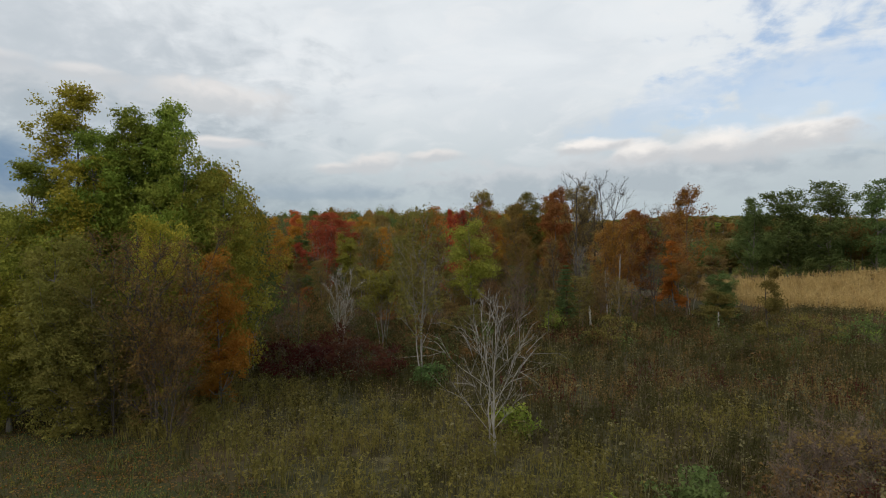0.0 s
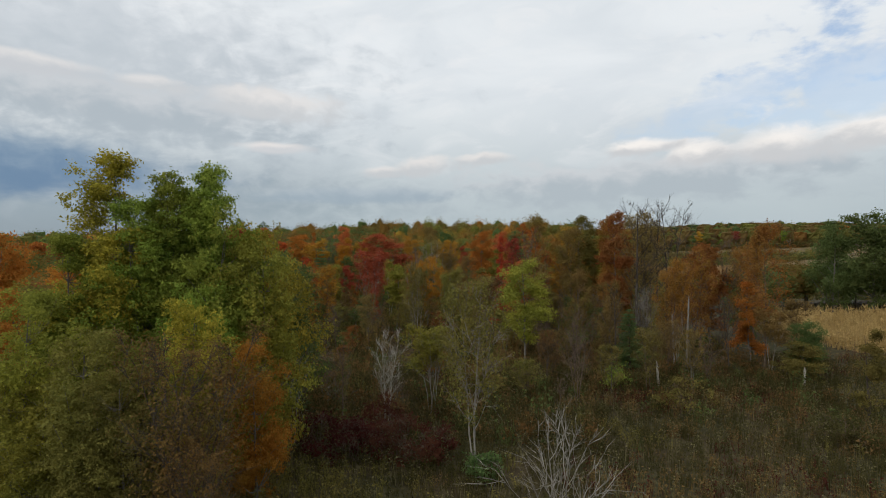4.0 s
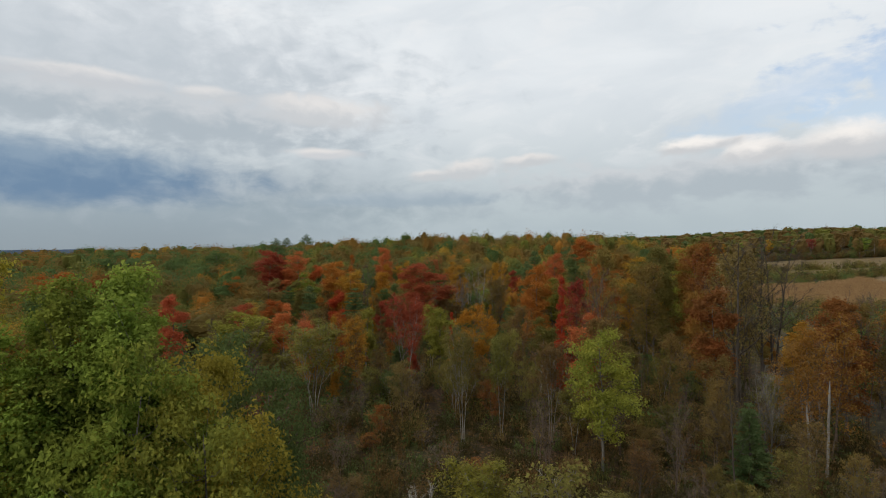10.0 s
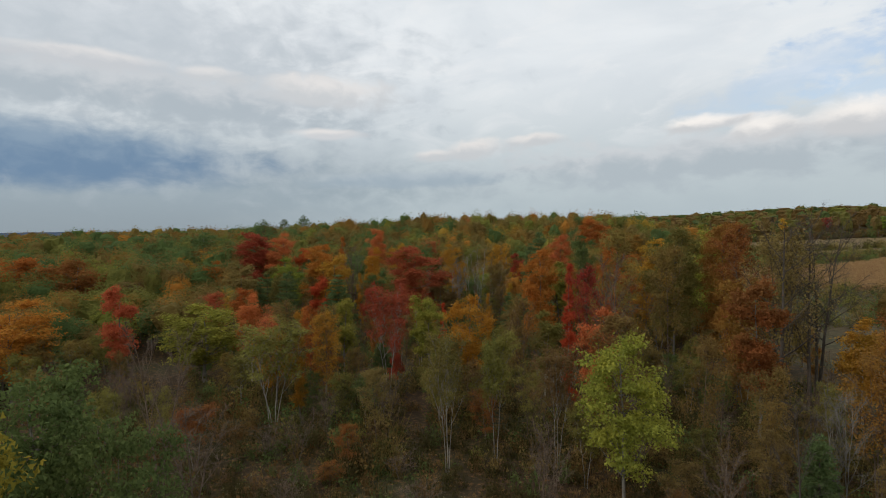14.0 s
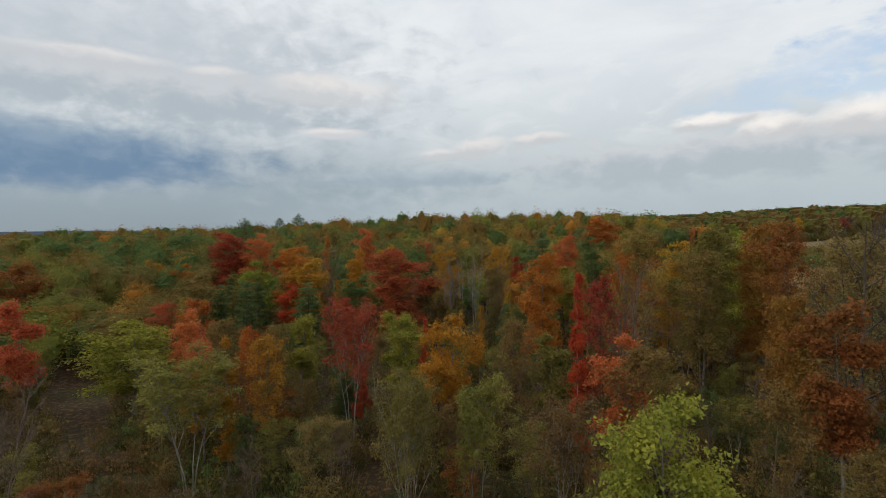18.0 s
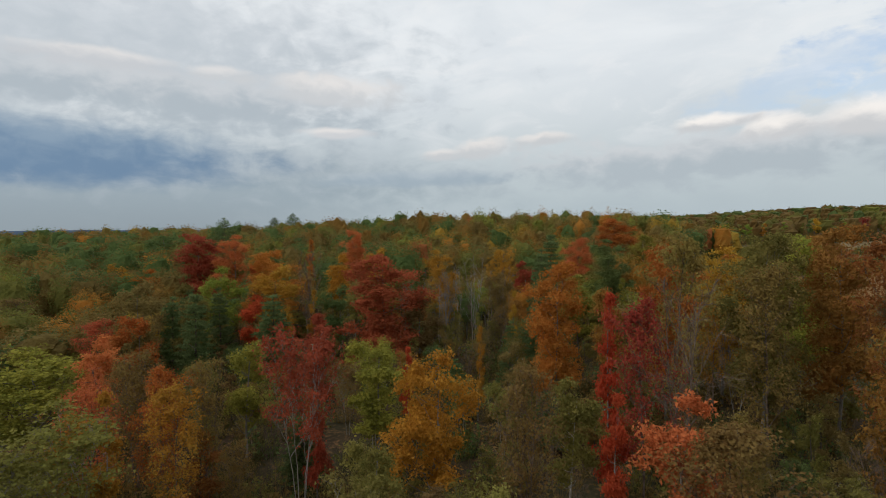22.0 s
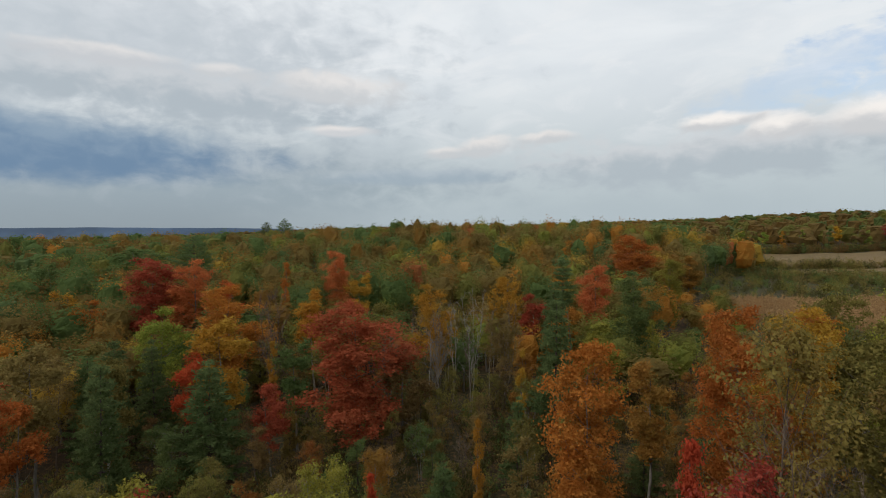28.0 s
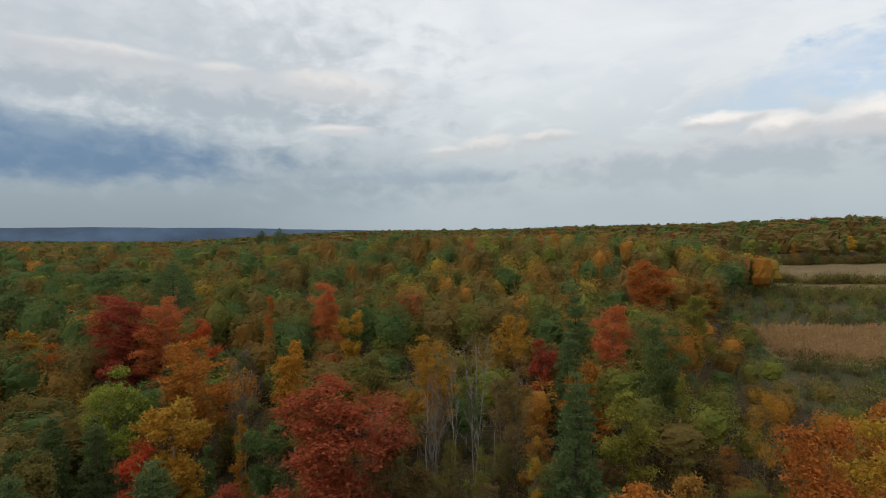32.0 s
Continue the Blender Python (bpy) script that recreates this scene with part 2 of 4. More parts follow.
LAWN = rough("mown_grass", (0.038, 0.048, 0.016), (0.058, 0.045, 0.02), 0.25, 24, (0.11, 0.06, 0.024))
FARLAND = rough("far_woodland_ground", (0.10, 0.075, 0.03), (0.05, 0.06, 0.028), 0.012, 9, (0.14, 0.075, 0.03))
STUBBLE = rough("dry_field_soil", (0.17, 0.115, 0.052), (0.13, 0.09, 0.04), 0.06, 20, (0.24, 0.17, 0.085))

# ---- the lie of the land ----


def ease(a, b, v):
    k = np.clip((v - a) / (b - a), 0, 1)
    return k * k * (3 - 2 * k)


def land(x, y):
    z = 11 * ease(120, 340, y) + (8 + 8 * ease(-200, 150, x)) * ease(340, 900, y)
    z = z + 14 * np.exp(-((x - 340) / 190) ** 2 - ((y - 640) / 190) ** 2)
    z = z - 26 * ease(230, 700, -x) * ease(0, 500, y)
    z = z - 60 * ease(1000, 2500, y)
    z = z - 5 * np.exp(-((x - 120) / 70) ** 2 - ((y - 300) / 110) ** 2)
    z = z + 4 * np.exp(-((x - 100) / 40) ** 2 - ((y - 130) / 35) ** 2)
    z = z + 7.0 * np.exp(-((y - 335) / 75) ** 2) * ease(-210, -40, x) * (1 - 0.85 * ease(40, 78, x))
    return z + 0.25 * np.sin(x * 0.21 + 1) * np.sin(y * 0.17)


def corn_a(x, y):
    return (y - 94.4) + 1.03 * (x - 50.5) > 0 and x > 47 and y < 124


def corn_b(x, y):
    return x > 43 and 229 + 0.02 * (x - 52) ** 2 * (x < 52) < y < 250 + 0.6 * (x - 46)


def dry_strip(x, y):
    return x > 76 and (354 + 0.04 * (x - 80) < y < 373 + 0.05 * (x - 80) or 381 + 0.06 * (x - 80) < y < 443 + 0.1 * (x - 80))


def lawn(x, y):
    return y < 33 - 0.63 * (x + 23) and x < -4.5 and y > -20


def woods(x, y):
    """Whether the wood stands here."""
    if y > 445 + 0.1 * (x - 90) * (x > 90):
        return True
    if y > 126 and y < 152 and 60 < x < 200:
        return True
    edge = 37 + 3 * math.sin(y * 0.11) + 45 * float(ease(250, 350, y))
    if x > edge:
        return False
    if abs((x + 45) + 1.08 * (y - 92.5)) < 5 and y < 125:
        return False
    return y > 73 + 3 * math.sin(x * 0.3) + (9 if -30 < x < -4 else 0)


def tri_mesh(name, co, tri, mats, index=None, sharp=True):
    me = bpy.data.meshes.new(name)
    co, tri = np.asarray(co, np.float32), np.asarray(tri, np.int32)
    n, k = len(tri), tri.shape[1]
    me.vertices.add(len(co))
    me.vertices.foreach_set("co", co.ravel())
    me.loops.add(n * k)
    me.loops.foreach_set("vertex_index", tri.ravel())
    me.polygons.add(n)
    me.polygons.foreach_set("loop_start", np.arange(0, n * k, k, dtype=np.int32))
    for m in mats:
        me.materials.append(m)
    if index is not None:
        me.polygons.foreach_set("material_index", np.asarray(index, np.int32))
    me.polygons.foreach_set("use_smooth", np.full(n, not sharp))
    me.update(calc_edges=True)
    me.validate()
    return me


def ground_sheet():
    def steps(lo, hi):
        out, v = [0.0], 0.0
        while v < hi:
            v += 6 if v < 480 else 4 + (v - 480) * 0.09
            out.append(v)
        neg, v = [], 0.0
        while v > lo:
            v -= 6 if v > -220 else 4 + (-220 - v) * 0.09
            neg.append(v)
        return np.array(neg[::-1] + out)
    xs, ys = steps(-4200, 4200), steps(-1500, 4600)
    gx, gy = np.meshgrid(xs, ys)
    co = np.stack([gx, gy, land(gx, gy)], -1).reshape(-1, 3)
    w, h = len(xs), len(ys)
    i = (np.arange(h - 1)[:, None] * w + np.arange(w - 1)[None]).ravel()
    quads = np.stack([i, i + 1, i + w + 1, i + w], 1)
    index = []
    for a in i:
        x, y, _ = co[a] + (3, 3, 0)
        if abs(x) > 900 or y > 900 or y < -400:
            index.append(3)
        elif corn_a(x, y) or corn_b(x, y) or dry_strip(x, y):
            index.append(4)
        elif lawn(x, y) or (x > 40 and 190 < y < 376):
            index.append(2)
        else:
            index.append(1 if woods(x, y) or (y > 60 and x < 36) else 0)
    ob = new("ground", tri_mesh("ground", co, quads, [MEADOW, LITTER, LAWN, FARLAND, STUBBLE], index, sharp=False))
    tagged(ob, "uneven ground of meadow, leaf litter and dry fields", "ground", kind="structure")


ground_sheet()


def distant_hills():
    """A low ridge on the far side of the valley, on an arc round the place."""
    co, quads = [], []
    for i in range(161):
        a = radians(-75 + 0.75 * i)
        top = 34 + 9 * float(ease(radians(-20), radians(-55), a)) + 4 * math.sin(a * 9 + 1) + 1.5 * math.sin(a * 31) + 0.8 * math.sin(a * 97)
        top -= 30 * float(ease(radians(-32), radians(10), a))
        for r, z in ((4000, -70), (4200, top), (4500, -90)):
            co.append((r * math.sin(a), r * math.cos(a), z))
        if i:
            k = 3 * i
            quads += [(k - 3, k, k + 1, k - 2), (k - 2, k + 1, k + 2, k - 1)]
    # the haze of distance is put into the woods' base colour as blue
    m = rough("haze_painted_woods", (0.062, 0.095, 0.15), (0.07, 0.105, 0.16), 0.0008, 3)
    tagged(new("backdrop", tri_mesh("backdrop", co, quads, [m], sharp=False)), "wooded ridge across the valley, painted blue for haze", "hills", kind="structure")


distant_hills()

# ---- trees: shapes ----


def tube(path, radii, sides=5):
    """A tapered tube along a path."""
    path = np.asarray(path, float)
    d = np.gradient(path, axis=0)
    d /= np.linalg.norm(d, axis=1)[:, None] + 1e-9
    ref = np.where(np.abs(d[:, 2:3]) > 0.9, [[1.0, 0, 0]], [[0, 0, 1.0]])
    u = np.cross(d, ref)
    u /= np.linalg.norm(u, axis=1)[:, None]
    v = np.cross(d, u)
    a = np.arange(sides) * 2 * np.pi / sides
    r = np.asarray(radii)[:, None, None]
    co = path[:, None] + r * (np.cos(a)[None, :, None] * u[:, None] + np.sin(a)[None, :, None] * v[:, None])
    n, tris = len(path), []
    for i in range(n - 1):
        for j in range(sides):
            p, q = i * sides + j, i * sides + (j + 1) % sides
            tris += [(p, q, q + sides), (p, q + sides, p + sides)]
    return co.reshape(-1, 3), np.array(tris)


def join(pieces):
    co, tri, k = [], [], 0
    for c, f in pieces:
        co.append(c)
        tri.append(f + k)
        k += len(c)
    return np.vstack(co), np.vstack(tri)


def flakes(rng, p, nrm, size, slim=0.75):
    """One small leaf-cluster triangle at each point, facing about nrm."""
    n = len(p)
    nrm = nrm / (np.linalg.norm(nrm, axis=1)[:, None] + 1e-9)
    u = np.cross(nrm, rng.normal(size=(n, 3)))
    u /= np.linalg.norm(u, axis=1)[:, None] + 1e-9
    v = np.cross(nrm, u)
    s = size * rng.uniform(0.6, 1.35, (n, 1))
    bend = nrm * s * rng.uniform(-0.25, 0.25, (n, 1))
    co = np.stack([p - u * s * 0.6 * slim - v * s * 0.4, p + u * s * 0.6 * slim - v * s * 0.4 + bend, p + v * s * 0.75 + bend * 0.4], 1)
    return co.reshape(-1, 3), np.arange(3 * n).reshape(-1, 3)


def slivers(rng, a, b, width):
    """Thin twigs from points a to points b."""
    side = np.cross(b - a, rng.normal(size=a.shape))
    side *= width / (np.linalg.norm(side, axis=1)[:, None] + 1e-9)
    return np.stack([a - side, a + side, b], 1).reshape(-1, 3), np.arange(3 * len(a)).reshape(-1, 3)


PROFILE = {
    "round": lambda s: np.sin(np.pi * (0.14 + 0.80 * s)) ** 0.7,
    "oval": lambda s: np.sin(np.pi * (0.10 + 0.84 * s ** 0.85)) ** 0.8 * 0.85,
    "flame": lambda s: (1.02 - s) ** 0.42 * (0.6 + 0.4 * np.minimum(1, s * 4)),
    "spire": lambda s: (1 - s) ** 0.75 * (0.35 + 0.65 * np.minimum(1, s * 6)),
    "vase": lambda s: 0.42 + 0.58 * np.sin(np.pi * np.minimum(1, 0.05 + 0.75 * s)) ** 1.2 * (1 - np.maximum(0, s - 0.85) * 3),
}


def lobes_of(rng, height, low, radius, count, shape):
    """Leafy lobes of a crown, gathered on a few main limbs so that the outline bulges and gaps."""
    masses = max(5, count // 7)
    s = np.clip((np.arange(masses) + rng.uniform(0.1, 0.9, masses)) / masses, 0.04, 0.93)
    env = radius * PROFILE[shape](s)
    ang = rng.uniform(0, 2 * np.pi) + np.arange(masses) * 2.4 + rng.normal(0, 0.5, masses)
    rho = env * rng.uniform(0.2, 0.66, masses)
    hub = np.stack([rho * np.cos(ang), rho * np.sin(ang), height * (low + (1 - low) * s)], 1)
    k = np.arange(count) % masses
    d = rng.normal(size=(count, 3)) + (0, 0, 0.2)
    d /= np.linalg.norm(d, axis=1)[:, None]
    tall = height * (1 - low)
    c = hub[k] + d * (env[k] * rng.uniform(0.15, 0.66, count))[:, None] * (1, 1, min(1.6, max(0.8, tall / (3.2 * radius))))
    c[:, 2] = np.clip(c[:, 2], height * low, height * 0.975)
    over = np.hypot(c[:, 0], c[:, 1]) / (radius * PROFILE[shape](np.clip((c[:, 2] / height - low) / (1 - low), 0.03, 0.97)) * 0.96)
    c[:, :2] /= np.maximum(1, over)[:, None]
    r = np.maximum(radius * 0.15, env[k] * rng.uniform(0.22, 0.38, count))
    return c, r


def crown_of(rng, lobes, leaves, size, loose=0.55):
    """Leaves in small sprays: each spray a loose handful at the end of a twig, turned out and up from its lobe."""
    c, r = lobes
    sprays = max(12, leaves // 13)
    k = rng.choice(len(c), sprays, p=r ** 2 / np.sum(r ** 2))
    d = rng.normal(size=(sprays, 3))
    d[:, 2] = d[:, 2] * 0.9 + 0.25
    d /= np.linalg.norm(d, axis=1)[:, None]
    tip = c[k] + d * (r[k] * rng.uniform(0.3, 1.2, sprays) ** 0.7)[:, None] * (1, 1, 0.85)
    q = rng.integers(0, sprays, leaves)
    back = rng.uniform(-1.6, 0.6, (leaves, 1)) * size
    p = tip[q] + d[q] * back + rng.normal(0, 1, (leaves, 3)) * (size * 1.35) * (1, 1, 0.6)
    return flakes(rng, p, d[q] * 0.8 + (0, 0, 0.35) + rng.normal(0, loose, (leaves, 3)), size)


def wood_of(rng, lobes, height, low, stems=1, girth=0.17, lean=0.5, twigs=0, steep=1.0):
    """Trunks with limbs that reach into the crown's lobes; twigs fray from the limbs."""
    c, r = lobes
    pieces, limbs, ends = [], [], []
    for q in range(stems):
        a = 2 * np.pi * q / stems + rng.uniform(0, 1)
        off = np.array([math.cos(a), math.sin(a), 0]) * (0.28 * (stems > 1))
        top = np.array([math.cos(a) * lean * stems, math.sin(a) * lean * stems, height * rng.uniform(0.82, 0.95)])
        t = np.linspace(0, 1, 9)[:, None]
        path = off + (top - off) * t + np.cumsum(rng.normal(0, 0.09, (9, 3)) * (1, 1, 0), 0) * (t > 0) + (top - off) * (1, 1, 0) * (t ** 2 - t) * 0.6
        rad = girth / stems ** 0.4 * (1 - 0.86 * t[:, 0]) * np.where(t[:, 0] == 0, 1.5, 1)
        pieces.append(tube(path, rad, 6))
        ends.append((path, rad))
    for i in range(0, len(c), 1 if twigs else 2):
        path, rad = ends[i % stems]
        z = max(height * low * 0.75, c[i, 2] - steep * rng.uniform(0.9, 1.5) * np.hypot(c[i, 0], c[i, 1]))
        k = min(np.searchsorted(path[:, 2], z), 7)
        s = path[k]
        mid = (s + c[i]) / 2 + rng.normal(0, 0.25 / steep ** 2, 3) + (0, 0, -0.25 / steep)
        tip = c[i] + rng.normal(0, 0.2, 3)
        limbs.append(tube(np.array([s, (s + mid) / 2 - (0, 0, 0.1), mid, tip]), rad[k] * 0.55 * np.array([1, 0.8, 0.55, 0.2]), 3))
        if twigs:
            n = twigs
            f = rng.uniform(0.3, 1, (n, 1))
            a = mid * (1 - f) + tip * f
            b = a + rng.normal(0, 1, (n, 3)) * r[i] * 0.62 + (0, 0, r[i] * 0.4)
            limbs.append(slivers(rng, a, b, 0.014))
            h = rng.uniform(0.25, 0.8, (n, 1))
            a2 = a * (1 - h) + b * h
            limbs.append(slivers(rng, a2, a2 + rng.normal(0, 1, (n, 3)) * r[i] * 0.32 + (0, 0, r[i] * 0.22), 0.011))
    return join(pieces), join(limbs)


def broadleaf(seed, shape, height, low, radius, count, leaves, size, stems=1, twigs=0, bark="grey", lean=0.5, girth=0.17, steep=1.0):
    rng = np.random.default_rng(seed)
    lobes = lobes_of(rng, height, low, radius, count, shape)
    wood, limbs = wood_of(rng, lobes, height, low, stems, girth, lean, twigs, steep)
    wood = tri_mesh("trunk", *wood, [BARK[bark]], sharp=False)
    limbs = tri_mesh("branchwork", *limbs, [BARK[bark]], sharp=False)
    crown = tri_mesh("crown", *crown_of(rng, lobes, leaves, size), [LEAF["green"]]) if leaves else None
    return wood, limbs, crown, height, radius


def ramify(seed, height, low, radius, stems, leaves, size, bark, lean=0.5, girth=0.12, limbs=11, forks=5, twigs=6, rise=1.0):
    """A tree seen through its branches: stems that fork into limbs, branches and fine twigs, with or without leaves at their tips."""
    rng = np.random.default_rng(seed)
    trunks, wood, tips, ways = [], [], [], []

    def bough(start, way, length, thick, steps, sides, wander=0.10, lift=0.12):
        path = [start]
        for i in range(steps):
            way = way + rng.normal(0, wander, 3) + (0, 0, lift)
            way /= np.linalg.norm(way)
            path.append(path[-1] + way * length / steps)
        rad = thick * (1 - 0.8 * np.linspace(0, 1, steps + 1))
        return np.array(path), tube(np.array(path), rad, sides)

    for q in range(stems):
        a = 2 * np.pi * q / stems + rng.uniform(0, 1.2)
        out = np.array([math.cos(a), math.sin(a), 0])
        start = out * (0.2 * (stems > 1))
        top = out * lean * (stems > 1) * radius * rng.uniform(0.5, 0.9) + (*rng.normal(0, 0.25, 2), height * rng.uniform(0.86, 0.97))
        t = np.linspace(0, 1, 10)[:, None]
        path = start + (top - start) * (t * (1, 1, 0) * t ** 0.5 + t * (0, 0, 1)) + np.cumsum(rng.normal(0, 0.06, (10, 3)) * (1, 1, 0), 0)
        rad = girth / stems ** 0.35 * (1 - 0.88 * t[:, 0]) * np.where(t[:, 0] == 0, 1.4, 1)
        trunks.append(tube(path, rad, 6))
        for i in range(limbs):
            f = low + (1 - low) * (i + rng.uniform(0, 0.8)) / limbs
            f = min(f, 0.96)
            base = np.array([np.interp(f, t[:, 0], path[:, j]) for j in range(3)])
            b = i * 2.4 + q + rng.normal(0, 0.4)
            g = (f - low) / (1 - low)
            reach = radius * (0.55 + 0.6 * math.sin(math.pi * min(1, 0.2 + 0.75 * g))) * rng.uniform(0.7, 1.1) * (1 - 0.45 * g)
            way = np.array([math.cos(b), math.sin(b), rise * rng.uniform(0.7, 1.3)])
            way /= np.linalg.norm(way)
            limb, mesh = bough(base, way, reach * math.sqrt(1 + 0.5 * rise), max(0.02, girth * 0.36 * (1 - 0.6 * g)), 4, 4)
            wood.append(mesh)
            for m in range(forks):
                h = rng.uniform(0.25, 1.0)
                at = np.array([np.interp(h * 4, range(5), limb[:, j]) for j in range(3)])
                turn = (limb[-1] - limb[0]) / (np.linalg.norm(limb[-1] - limb[0]) + 1e-6) + rng.normal(0, 0.5, 3)
                turn /= np.linalg.norm(turn)
                branch, mesh = bough(at, turn, reach * rng.uniform(0.35, 0.6), 0.019, 2, 3, 0.14)
                wood.append(mesh)
                n = twigs
                u = rng.uniform(0.15, 1, (n, 1))
                a0 = branch[0] * (1 - u) + branch[-1] * u
                w = turn + rng.normal(0, 0.55, (n, 3)) + (0, 0, 0.15)
                b0 = a0 + w * reach * rng.uniform(0.14, 0.32, (n, 1))
                wood.append(slivers(rng, a0, b0, 0.011))
                tips.append(b0)
                ways.append(w)
    trunk = tri_mesh("trunk", *join(trunks), [BARK[bark]], sharp=False)
    branches = tri_mesh("branchwork", *join(wood), [BARK[bark]], sharp=False)
    crown = None
    if leaves:
        tips, ways = np.vstack(tips), np.vstack(ways)
        k = rng.integers(0, len(tips), leaves)
        p = tips[k] + rng.normal(0, 1, (leaves, 3)) * (size * 1.7) * (1, 1, 0.7)
        crown = tri_mesh("crown", *flakes(rng, p, ways[k] + (0, 0, 0.4) + rng.normal(0, 0.7, (leaves, 3)), size), [LEAF["green"]])
    return trunk, branches, crown, height, radius * 1.25


def conifer(seed, height, radius, low, leaves, open_top=False):
    rng = np.random.default_rng(seed)
    levels = int(height * 1.15)
    wood = [tube(np.array([[0, 0, z] for z in np.linspace(0, height * 0.97, 7)]), 0.2 * (1 - 0.9 * np.linspace(0, 1, 7)), 6)]
    tips, roots, limbs = [], [], []
    for i in range(levels):
        s = (i + rng.uniform(0, 0.5)) / levels
        z = height * (low + (1 - low) * s)
        reach = radius * ((1 - s) ** 0.7 if not open_top else (0.55 + 0.5 * math.sin(3 * s) - 0.6 * s * s)) * rng.uniform(0.75, 1.15)
        for q in range(6):
            a = i * 1.9 + q * 1.047 + rng.uniform(-0.3, 0.3)
            g = reach * rng.uniform(0.6, 1.1) + 0.15
            root = np.array([0, 0, z])
            tip = np.array([g * math.cos(a), g * math.sin(a), z + g * (0.32 if open_top else 0.05) + 0.1])
            limbs.append(tube(np.array([root, (root + tip) / 2 - (0, 0, 0.05 * g), tip]), np.array([0.045, 0.03, 0.012]), 3))
            roots.append(root), tips.append(tip)
    roots, tips = np.array(roots), np.array(tips)
    k = rng.choice(len(tips), leaves, p=(lambda w: w / w.sum())(np.linalg.norm(tips - roots, axis=1) ** 1.3 + 0.05))
    f = rng.uniform(0.25, 1.05, (leaves, 1)) ** 0.8
    p = roots[k] * (1 - f) + tips[k] * f + rng.normal(0, 1, (leaves, 3)) * (0.24, 0.24, 0.10)
    d = (tips[k] - roots[k]) * 0.35 + rng.normal(0, 0.8, (leaves, 3)) + (0, 0, 0.3)
    d /= np.linalg.norm(d, axis=1)[:, None]
    co = slivers(rng, p - d * 0.08, p + d * rng.uniform(0.25, 0.5, (leaves, 1)), 0.075)
    return tri_mesh("trunk", *join(wood), [BARK["dark"]], sharp=False), tri_mesh("branchwork", *join(limbs), [BARK["dark"]]), tri_mesh("crown", *co, [LEAF["pine"]]), height, radius


SHAPE = {
    "round": [broadleaf(s, "round", 15, 0.26, 4.2, 66, 12000, 0.205) for s in (1, 2, 3, 4)],
    "bushy": [broadleaf(s, "round", 14, 0.05, 4.4, 84, 14500, 0.205) for s in (31, 32, 33)],
    "leafy": [broadleaf(s, "round", 14, 0.05, 4.4, 96, 26000, 0.145) for s in (36, 37, 38)],
    "large": [broadleaf(s, "flame", 22, 0.08, 4.2, 150, 46000, 0.145) for s in (51, 52)],
    "oval": [broadleaf(s, "oval", 16, 0.22, 3.4, 60, 11000, 0.205) for s in (5, 6, 7, 8)],
    "high": [broadleaf(s, "round", 15, 0.36, 3.1, 46, 8500, 0.205, bark=b) for s, b in ((41, "grey"), (42, "pale"), (43, "grey"))],
    "tall": [broadleaf(s, "round", 21, 0.22, 4.4, 94, 21000, 0.205) for s in (71, 72)],
    "under": [broadleaf(s, "oval", 12, 0.14, 3.4, 36, 4600, 0.20, bark="dark") for s in (61, 62, 63)],
    "slim": [broadleaf(s, "spire", 14, 0.16, 3.0, 50, 8000, 0.18) for s in (9, 10)],
    "stems": [ramify(s, 15, 0.40, 2.9, n, 8200, 0.17, "ash", 0.9, 0.09, 10, 4, 6, 1.4) for s, n in ((11, 2), (12, 3), (13, 4))],
    "thin": [ramify(s, 15, 0.22, 2.9, n, 6200, 0.155, "twig", 0.8, 0.11, 17 - 2 * n, 5, 9, 1.3) for s, n in ((14, 1), (15, 2), (16, 1), (17, 3))],
    "bare": [ramify(s, 14, 0.25, 3.0, n, 0, 0, "twig", 0.9, 0.12, 16 - 2 * n, 6, 11, 1.5) for s, n in ((18, 1), (19, 2), (20, 3))],
    "dead": [ramify(s, 15, 0.35, 2.1, n, 0, 0, "ash", 0.8, 0.09, 8, 4, 6, 1.6) for s, n in ((21, 2), (22, 1), (23, 3))],
    "spread": [ramify(s, 22, 0.26, 5.0, n, 0, 0, "dark", 0.7, 0.26, 14, 7, 12, 0.8) for s, n in ((47, 1), (48, 2))],
    "twiggy": [ramify(s, 11, 0.10, 3.3, n, 9500, 0.10, "dark", 0.9, 0.10, 16, 6, 10, 1.0) for s, n in ((44, 2), (45, 3))],
    "sapling": [ramify(s, 9, 0.12, 3.0, n, 0, 0, "grey", 0.35, 0.065, 9, 4, 4, 1.15) for s, n in ((34, 2), (35, 3))],
    "pine": [conifer(s, 16, 3.4, 0.12, 9500, False) for s in (24, 25, 26)],
    "crag_pine": [conifer(s, 20, 4.2, 0.30, 6000, True) for s in (27, 28)],
}
WORDS = {
    "green": "full green leaves", "dark_green": "dark green leaves", "lime": "leaves turning yellow-green", "yellow": "bright yellow autumn leaves",
    "mellow": "mellow yellow leaves", "russet": "russet-brown leaves", "gold": "golden autumn leaves", "orange": "orange autumn leaves", "rust": "rusty orange leaves", "scarlet": "vivid scarlet leaves", "coral": "coral-red leaves",
    "crimson": "deep crimson leaves", "brown": "withered brown leaves", "olive": "dull olive leaves", "tan": "pale tan leaves", "pine": "blue-green needles", "maroon": "maroon leaves",
}
